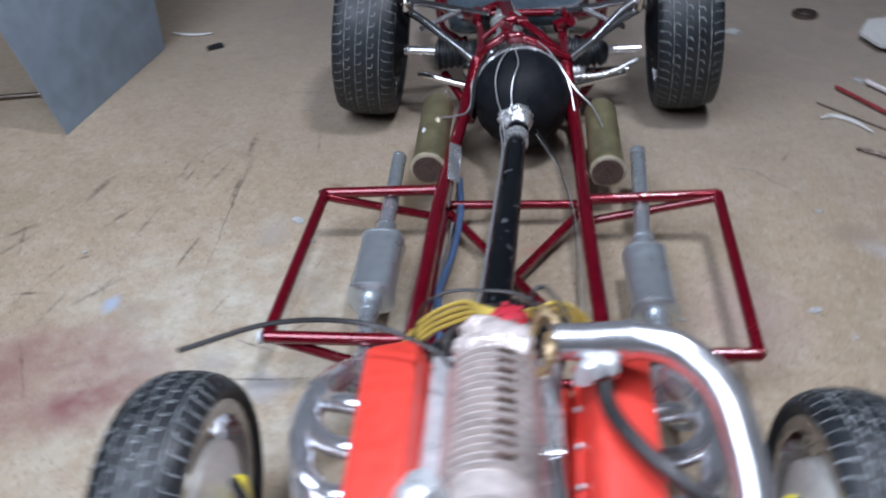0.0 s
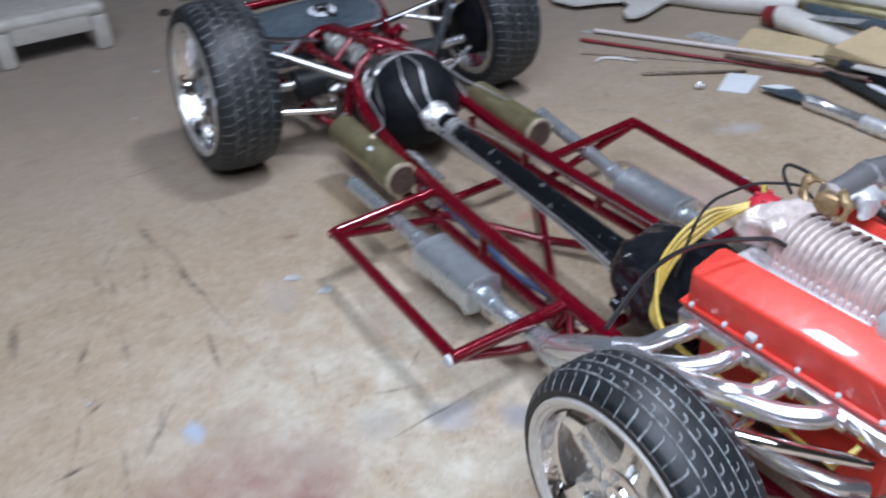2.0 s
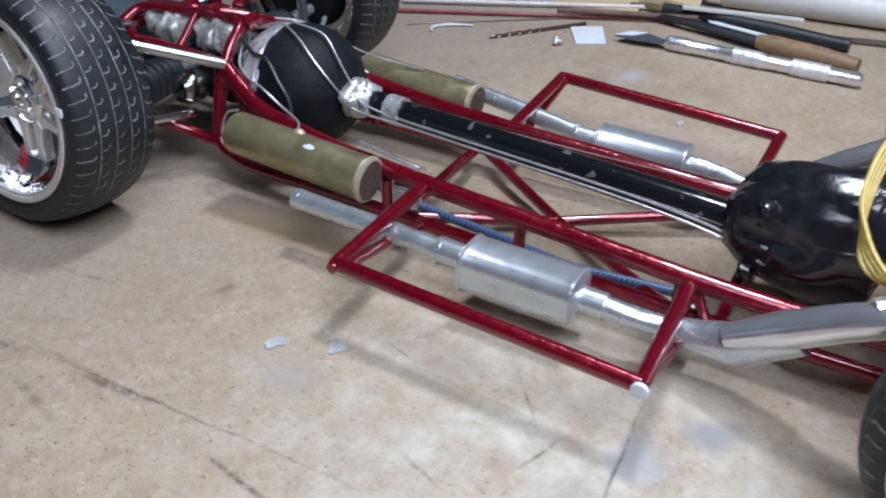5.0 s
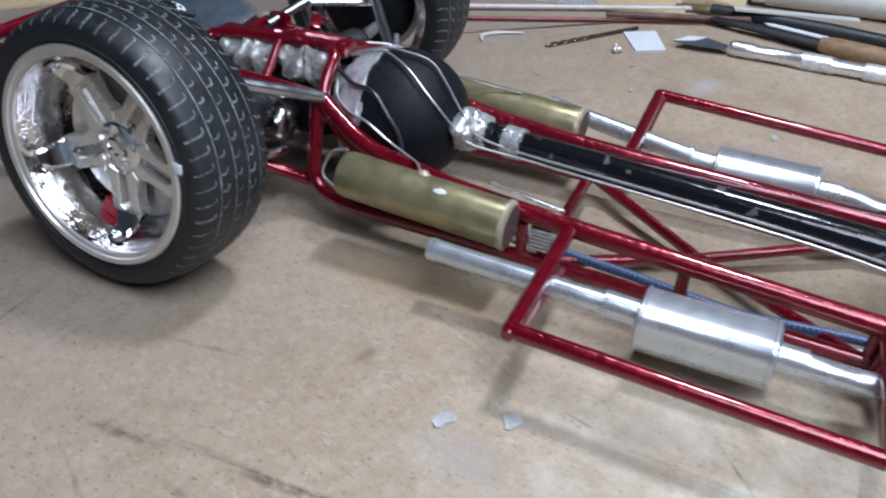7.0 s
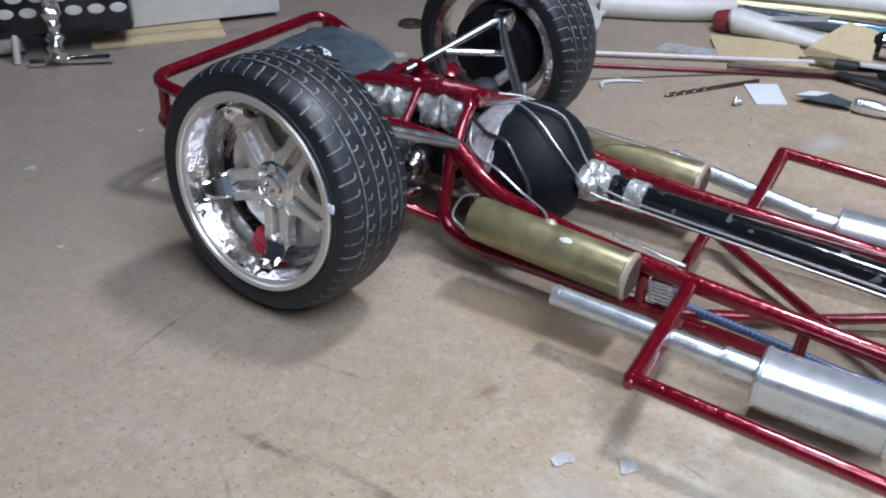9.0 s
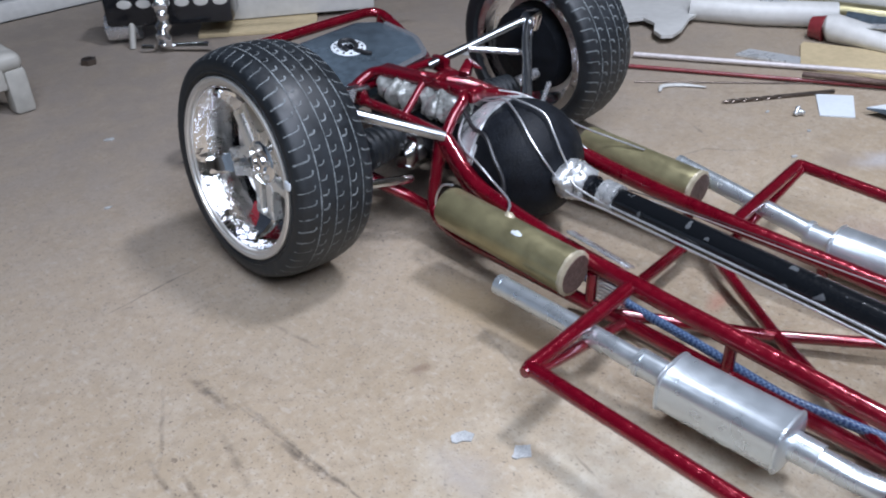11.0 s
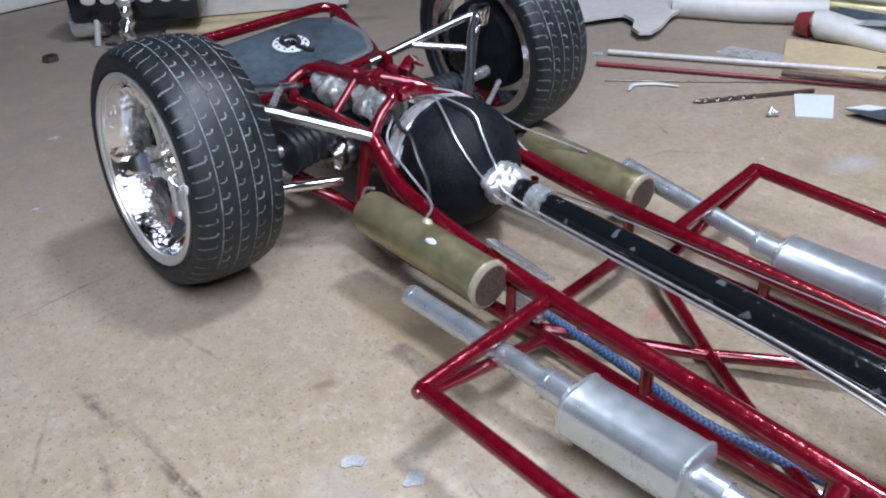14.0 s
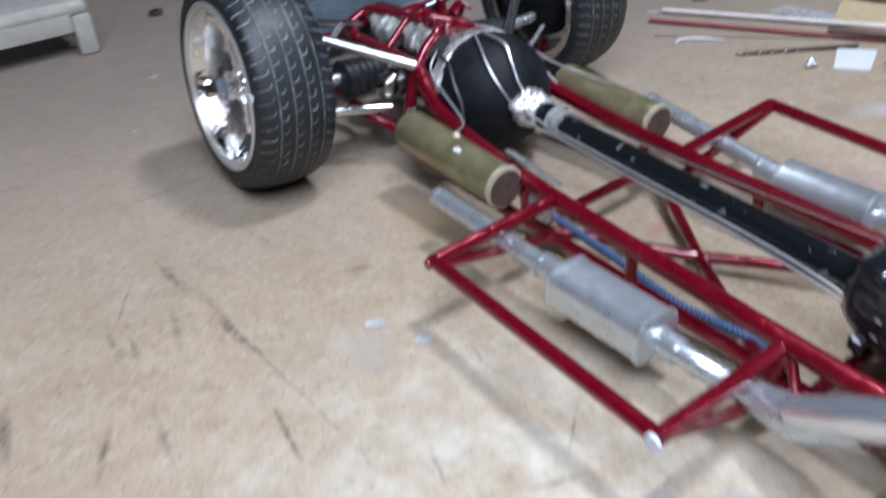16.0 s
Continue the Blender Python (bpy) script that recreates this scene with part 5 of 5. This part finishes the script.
part("flute", bm, M["dark_steel"], drill, "spiral fluted cutting end", 25)
part("shank", sweep([a + d * 0.40, b], 0.0135, 12), M["dark_steel"], drill)

paper = thing("paper_square", (2.45, 0.39, 0), "small square of white paper on the board", "paper")
part("sheet", slab([(2.55, 0.56), (2.68, 0.37), (2.355, 0.225), (2.245, 0.395)], 0.002, 0.010), M["paper"], paper)

ball = thing("foil_ball", (2.17, 0.50, 0), "tiny crumpled ball of silver foil", "foil ball")
bm = bmesh.new()
bmesh.ops.create_icosphere(bm, subdivisions=3, radius=0.03)
part("ball", crumple(lift(bm, pose(2.17, 0.50, 0.026)), 0.03, 22), M["foil"], ball)

# craft knife
knife = thing("craft_knife", (2.45, -0.5, 0), "metal craft knife with a leaf-shaped blade", "knife")
k0, k1 = Vector((2.49, -0.14, 0.05)), Vector((2.47, -1.35, 0.05))
d = (k1 - k0).normalized()
handle = part("handle", sweep([k0, k0 + d * 0.02, k0 + d * 0.16, k0 + d * 0.17, k0 + d * 0.40, k0 + d * 0.42, k0 + d * 0.62, k0 + d * 0.64, k1 - d * 0.02, k1], [0.035, 0.048, 0.05, 0.044, 0.046, 0.053, 0.053, 0.046, 0.046, 0.03], 20), M["steel"], knife, "knurled aluminium handle")
for k in range(7):
    part("knurl", sweep([k0 + d * (0.025 + 0.019 * k), k0 + d * (0.034 + 0.019 * k)], 0.0525, 20), M["steel"], handle)
for u, w in ((0.44, 0.17), (0.80, 0.22)):
    part("grip_band", sweep([k0 + d * u, k0 + d * (u + w)], 0.0545, 20), M["tape"], handle, "dull grey knurled grip")
blade = slab([(2.455, -0.13), (2.53, -0.13), (2.60, 0.02), (2.565, 0.13), (2.44, 0.20), (2.43, 0.06)], 0.040, 0.050)
part("blade", blade, M["tank"], knife, "bluish steel blade")
# flat white piece over the blade's tip
part("white_blade_tip", slab([(2.60, 0.02), (2.565, 0.13), (2.44, 0.20), (2.50, 0.08)], 0.0505, 0.054), M["paper"], knife)

# brushes and files
file_tool = thing("needle_file", (2.9, -0.4, 0), "dark needle file with a brown wooden handle", "file")
part("blade", sweep([(3.02, 0.12, 0.05), (2.93, -0.30, 0.055), (2.82, -0.66, 0.06)], [0.03, 0.05, 0.055], 10, flat=0.6), M["rubber"], file_tool)
part("label_strip", lift(slab([(-0.028, -0.20), (0.028, -0.20), (0.028, 0.16), (0.0, 0.22), (-0.028, 0.18)], 0, 0.006), pose(2.895, -0.50, 0.092, 0, 0, -14)), M["paper"], file_tool, "white label strip")
part("handle", sweep([(2.82, -0.66, 0.06), (2.80, -0.74, 0.06), (2.72, -1.05, 0.065), (2.66, -1.30, 0.065)], [0.045, 0.062, 0.065, 0.05], 16), M["wood"], file_tool, "brown turned wooden handle")
brush = thing("paint_brush", (3.2, -0.2, 0), "paint brush with stiff olive bristles and dark handle", "brush")
part("bristles", sweep([(3.26, 0.36, 0.03), (3.24, 0.22, 0.04), (3.22, 0.10, 0.045)], [0.012, 0.035, 0.04], 12, flat=0.6), M["brass"], brush, "olive bristle tip")
part("handle", sweep([(3.22, 0.10, 0.045), (3.20, -0.10, 0.05), (3.16, -0.7, 0.05), (3.1, -1.2, 0.05)], [0.042, 0.045, 0.05, 0.04], 14), M["rubber"], brush)
steel_rule = thing("steel_strip", (3.3, -0.75, 0), "flat dark steel strip lying on the board", "steel strip")
part("strip", slab([(3.02, 0.02), (3.10, 0.05), (3.50, -1.60), (3.40, -1.62)], 0.004, 0.02), M["dark_steel"], steel_rule)
strip2 = thing("white_strip", (3.3, -0.6, 0), "narrow white plastic strip among tools", "plastic strip")
part("strip", slab([(3.09, -0.07), (3.16, -0.05), (3.34, -0.85), (3.27, -0.87)], 0.10, 0.112), M["white"], strip2)
part("support", block((0.05, 0.05, 0.10), (3.2, -0.45, 0.05), 0.005), M["wood"], strip2)

# white bottle with a chrome collar
bottle = thing("spray_bottle", (3.75, -0.4, 0), "white round bottle with a chrome collar, lying down", "bottle")
b0, b1 = Vector((3.66, -0.10, 0.12)), Vector((3.80, -1.6, 0.12))
d = (b1 - b0).normalized()
part("body", sweep([b0 + d * 0.10, b0 + d * 0.13, b1], [0.10, 0.115, 0.115], 24), M["white"], bottle)
part("collar", sweep([b0 + d * 0.015, b0 + d * 0.02, b0 + d * 0.115, b0 + d * 0.12], [0.09, 0.108, 0.108, 0.09], 24), M["chrome"], bottle, "chrome collar")
part("nozzle", sweep([b0 - d * 0.04, b0 + d * 0.02], [0.06, 0.085], 20), M["gloss_black"], bottle)

# glue tube
glue = thing("glue_tube", (3.62, 0.75, 0), "white squeezed glue tube with a dull red cap", "glue tube")
part("cap", sweep([(3.60, 1.10, 0.085), (3.605, 1.09, 0.085), (3.615, 0.99, 0.09), (3.615, 0.985, 0.09)], [0.055, 0.075, 0.095, 0.06], 20), M["cap_red"], glue, "dull red screw cap")
body = sweep([(3.615, 0.985, 0.09), (3.62, 0.96, 0.10), (3.625, 0.92, 0.105), (3.66, 0.60, 0.09), (3.70, 0.20, 0.05), (3.71, 0.0, 0.03)], [0.07, 0.10, 0.105, 0.115, 0.14, 0.15], 24, flat=1.0)
for v in body.verts:
    k = min(1.0, max(0.0, (0.95 - v.co.y) / 0.95))
    v.co.z = 0.012 + (v.co.z - 0.012) * (1 - 0.72 * k) if v.co.z > 0.012 else 0.012
part("body", body, M["white"], glue)
part("label_panel", lift(slab([(-0.07, -0.30), (0.07, -0.30), (0.06, 0.30), (-0.06, 0.30)], 0, 0.004), pose(3.665, 0.58, 0.172, -8, 0, 5)), M["tape"], glue, "grey printed panel")

card = thing("cardboard_piece", (3.25, 0.68, 0), "torn piece of yellowish tan cardboard", "cardboard")
part("sheet", slab([(3.43, 1.05), (3.36, 1.04), (2.93, 0.84), (2.96, 0.72), (3.06, 0.52), (3.10, 0.26), (3.24, 0.28), (3.62, 0.45), (3.55, 0.70)], 0.004, 0.022), M["card"], card)
cone = thing("paper_cone", (3.6, 0.15, 0), "folded triangular scrap of tan paper", "paper scrap")
bm = bmesh.new()
v = [bm.verts.new(p) for p in ((3.38, 0.36, 0.012), (3.50, -0.10, 0.012), (3.66, -0.08, 0.20), (3.62, 0.14, 0.24), (3.46, 0.34, 0.06))]
fc = bm.faces.new(v)
g = bmesh.ops.solidify(bm, geom=[fc], thickness=0.012)
part("sheet", bm, M["card"], cone)
shard = thing("grey_shard", (2.98, 1.1, 0), "flat grey plastic offcut on the board", "offcut")
part("plate", slab([(2.88, 1.30), (3.05, 1.28), (3.12, 0.92), (2.98, 0.86)], 0.003, 0.018), M["tape"], shard)

# white body panel with scalloped edge, and tubes behind it
panel = thing("scalloped_sheet", (3.1, 2.2, 0), "white curved plastic sheet with a scalloped edge", "plastic sheet")
bm = slab([(2.56, 2.60), (2.62, 2.36), (2.84, 2.28), (3.02, 2.18), (2.96, 2.04), (2.80, 1.94), (2.74, 1.84), (2.80, 1.78), (2.96, 1.80), (3.24, 1.90), (3.50, 1.92), (3.72, 2.05), (3.70, 2.75), (3.1, 2.95), (2.7, 2.85)], 0.05, 0.075)
part("sheet", lift(bm, pose(0, 0, 0)), M["white"], panel)
part("rib", sweep([(2.9, 2.6, 0.03), (3.6, 2.4, 0.03)], 0.03, 10), M["white"], panel)
tube = thing("white_pipe", (3.7, 1.5, 0), "white round plastic pipe with grey smudges", "pipe", "pipes behind the tools")
part("pipe", sweep([(3.42, 2.0, 0.10), (3.62, 1.55, 0.10), (3.95, 1.05, 0.10)], 0.10, 20), M["white"], tube)
part("smudge", sweep([(3.63, 1.545, 0.135), (3.74, 1.37, 0.135)], 0.069, 14), M["tape"], tube)
rod("olive_rod", (3.95, 1.75, 0.08), (4.6, -0.6, 0.08), 0.075, "brass", "dull olive round bar behind the tools", "bar", "pipes behind the tools")
rod("white_pipe", (4.25, 1.45, 0.16), (4.75, -1.2, 0.16), 0.10, "white", "long white plastic pipe lying on the board", "pipe", "pipes behind the tools")
rod("white_pipe", (4.55, 2.6, 0.11), (5.2, 0.2, 0.11), 0.11, "white", "long white plastic pipe lying on the board", "pipe", "pipes behind the tools")
rod("dark_bar", (4.05, 1.0, 0.06), (4.35, -1.5, 0.06), 0.06, "tank", "dark blue-grey metal bar among pipes", "bar", "pipes behind the tools")
blue = thing("teal_packet", (4.12, -0.10, 0), "small teal plastic packet among the tools", "packet")
part("packet", block((0.22, 0.30, 0.10), (4.10, -0.08, 0.05), 0.03, (0, 0, 15)), M["teal"], blue)
box = thing("grey_carton", (4.6, -0.9, 0), "pale grey flat carton at the board's side", "carton")
part("carton", block((0.5, 1.0, 0.12), (4.05, -1.35, 0.06), 0.01, (0, 0, 8)), M["tape"], box)

# strips, crumbs and flakes
for pts, nm, lb in (([(1.93, 1.33), (2.02, 1.36), (2.12, 1.28), (2.19, 1.14)], "white_sliver", "thin curved sliver of white plastic"), ([(-2.88, 2.87), (-2.77, 2.83), (-2.65, 2.82), (-2.54, 2.85)], "white_sliver", "thin curved sliver of white plastic")):
    s = thing(nm, (*pts[1], 0), lb, "plastic sliver", "plastic slivers")
    part("sliver", sweep(smooth_line([(x, y, 0.012) for x, y in pts]), [0.008, 0.018, 0.018, 0.008], 8, flat=0.6), M["white"], s)
s = thing("black_crumb", (-2.42, 2.55, 0), "small black rubber crumb on the board", "crumb")
part("crumb", crumple(block((0.13, 0.05, 0.035), (-2.42, 2.55, 0.0175), 0.012, (0, 0, 35)), 0.01, 20), M["rubber"], s)
s = thing("grey_nut", (-0.37, 4.8, 0), "small dark metal nut on the board", "nut")
part("nut", lathe([(0.0, 0.03), (0.0, 0.06), (0.04, 0.057), (0.04, 0.03), (0.0, 0.03)], (-0.37, 4.80, 0), "z", 6), M["dark_steel"], s)
s = thing("dark_washer", (2.31, 3.13, 0), "small dark oval washer on the board", "washer")
part("washer", lathe([(0.0, 0.05), (0.0, 0.10), (0.03, 0.10), (0.03, 0.05), (0.0, 0.05)], (2.31, 3.13, 0), "z", 16), M["dark_steel"], s)
flake_sites = [(-1.206, 0.124, 0.06), (-1.12, -0.074, 0.06), (1.371, -0.566, 0.045), (1.62, 0.26, 0.03), (1.50, -0.75, 0.02), (2.10, 0.66, 0.03), (2.0, 0.35, 0.02), (0.42, 2.9, 0.05), (1.68, 2.81, 0.10), (-0.25, 3.3, 0.04), (-0.62, 2.75, 0.035), (-1.3, 2.6, 0.025), (-2.3, -0.2, 0.02), (-2.35, -1.55, 0.03), (-2.0, -1.9, 0.02), (0.75, -0.65, 0.03), (2.35, 1.9, 0.06), (2.72, 1.35, 0.04), (-0.9, 3.4, 0.04), (0.9, 3.2, 0.04)]
rng = random.Random(4)
for k, (x, y, r) in enumerate(flake_sites):
    n = 9
    r *= 0.8
    out = [(x + r * rng.uniform(0.45, 1.15) * math.cos(2 * math.pi * i / n), y + r * rng.uniform(0.3, 0.85) * math.sin(2 * math.pi * i / n)) for i in range(n)]
    s = thing("paint_flake", (x, y, 0), "small pale flake of paint on the board", "paint flake", "paint flakes on the board")
    part("flake", slab(out, 0.001, 0.006), M["flake"], s)

# leaning blue-grey sheet
sheet = thing("grey_sheet", (-2.95, 1.6, 0), "blue-grey plastic sheet standing folded on the board", "plastic sheet")
bm = bmesh.new()
rows = []
for z in (0.0, 0.5, 1.0, 1.6):
    rows.append([bm.verts.new((-3.0 + 0.16 * i - 0.30 * (1 - i) * z + 0.02 * math.sin(2.2 * z), 1.10 + 1.45 * i, z + 0.002)) for i in (0, 0.25, 0.5, 0.75, 1.0)])
for p, q in zip(rows, rows[1:]):
    for i in range(4):
        bm.faces.new((p[i], p[i + 1], q[i + 1], q[i]))
bmesh.ops.solidify(bm, geom=list(bm.faces), thickness=0.02)
part("front_face", bm, M["grey_sheet"], sheet)
bm = bmesh.new()
v = [bm.verts.new(p) for p in ((-2.86, 2.57, 0.004), (-4.2, 3.1, 0.004), (-4.2, 3.1, 1.6), (-2.86, 2.57, 1.6))]
bm.faces.new(v)
bmesh.ops.solidify(bm, geom=list(bm.faces), thickness=0.02)
part("side_face", bm, M["grey_sheet"], sheet)
rod("dark_bar", (-4.2, 1.55, 0.02), (-3.1, 1.75, 0.02), 0.02, "dark_steel", "thin dark bar behind the sheet", "bar")


# cream plastic stands at the back
def stand(x0, x1, y0, y1, height, leg, name, label):
    t = thing(name, ((x0 + x1) / 2, (y0 + y1) / 2, 0), label, "plastic stand", "plastic stands")
    part("top", block((x1 - x0, y1 - y0, 0.12), ((x0 + x1) / 2, (y0 + y1) / 2, height - 0.06), 0.055, seg=4), M["cream"], t)
    part("front_panel", block((x1 - x0 - 2 * leg, 0.05, height * 0.5), ((x0 + x1) / 2, y0 + 0.03, height * 0.70), 0.01), M["cream"], t)
    for x in (x0 + leg / 2, x1 - leg / 2):
        for y in (y0 + leg / 2, y1 - leg / 2):
            part("leg", block((leg, leg, height - 0.1), (x, y, (height - 0.1) / 2), 0.03), M["cream"], t)
    return t


stand(-1.92, -1.0, 4.20, 4.95, 0.40, 0.14, "plastic_stand", "cream plastic stand with short square legs")
stand(-2.75, -2.15, 3.85, 4.7, 0.52, 0.14, "plastic_stand", "small cream plastic stand with square legs")
cloth = thing("dark_tool_bag", (-2.9, 4.3, 0), "dark crumpled bag behind the plastic stands", "bag")
part("bag", crumple(block((0.7, 0.5, 0.30), (-3.05, 4.1, 0.14), 0.10, seg=4), 0.06, 5), M["rubber"], cloth)
cab = thing("black_parts_box", (-2.0, 5.5, 0), "dark box of metal parts at the back", "parts box")
part("box", block((0.9, 0.6, 0.4), (-2.1, 5.45, 0.2), 0.05), M["dark_steel"], cab)
part("lump", crumple(block((0.4, 0.3, 0.2), (-2.15, 5.1, 0.1), 0.06), 0.05, 6), M["foil"], cab)

# spare model engine on chrome legs beside a white foam block
spare = thing("spare_engine", (0.16, 4.70, 0), "black perforated model part on chrome spring legs", "model part")
body = part("body", block((0.98, 0.35, 0.34), (0.19, 5.05, 0.32), 0.04), M["gloss_black"], spare, "black body with pale holes")
for z, shift in ((0.43, 0.0), (0.33, 0.07)):
    for k in range(6):
        hole = lathe([(4.862, 0.0), (4.866, 0.052), (4.875, 0.057), (4.885, 0.0)], (0, 0, 0), "y", 16)
        part("hole", lift(hole, Matrix.Translation((-0.20 + 0.145 * k + shift, 0, z)) @ Matrix.Diagonal((1, 1, 0.6, 1))), M["rimgrey"], body)
for x, y in ((0.16, 4.70), (0.50, 5.25), (0.02, 5.25)):
    line = [(x + 0.02 * t, y + 0.12 * t, 0.04 + 0.56 * t) for t in (k / 24 for k in range(25))]
    part("spring_leg", crumple(crumple(sweep(line, [0.048 + 0.006 * math.sin(k * 2.1) for k in range(25)], 16), 0.03, 18, x), 0.012, 46, y), M["wheel_foil"], spare, "leg wrapped in crumpled chrome foil", 60)
part("cylinder", sweep([(-0.32, 5.0, 0.13), (-0.08, 5.0, 0.14)], 0.11, 20), M["steel"], spare)
part("foot", crumple(sweep([(0.22, 4.72, 0.04), (0.50, 4.66, 0.05)], 0.028, 10), 0.02, 14), M["chrome"], spare)
part("foot", crumple(sweep([(-0.02, 4.74, 0.03), (0.08, 4.72, 0.03)], 0.028, 10), 0.02, 14), M["chrome"], spare)
part("stay", sweep([(-0.12, 4.82, 0.0), (-0.10, 4.95, 0.30)], 0.025, 10), M["cream"], spare)
part("stay", sweep([(0.55, 4.95, 0.45), (1.2, 4.9, 0.62), (2.3, 4.85, 0.66)], 0.016, 8), M["chrome"], spare)
spare.location = Vector((0.15, 4.58, 0)) * U
spare.rotation_euler = (0, 0, radians(-40))
foam = thing("foam_block", (1.3, 4.6, 0), "long white foam block on a thin board", "foam block")
part("block", lift(block((1.40, 0.50, 0.34), (0, 0, 0.21), 0.02), pose(1.42, 4.70, 0, 0, 0, -33)), M["white"], foam)
part("base_board", lift(block((0.95, 0.40, 0.035), (0, 0, 0.0175), 0.004), pose(0.99, 4.55, 0, 0, 0, -37)), M["card"], foam)
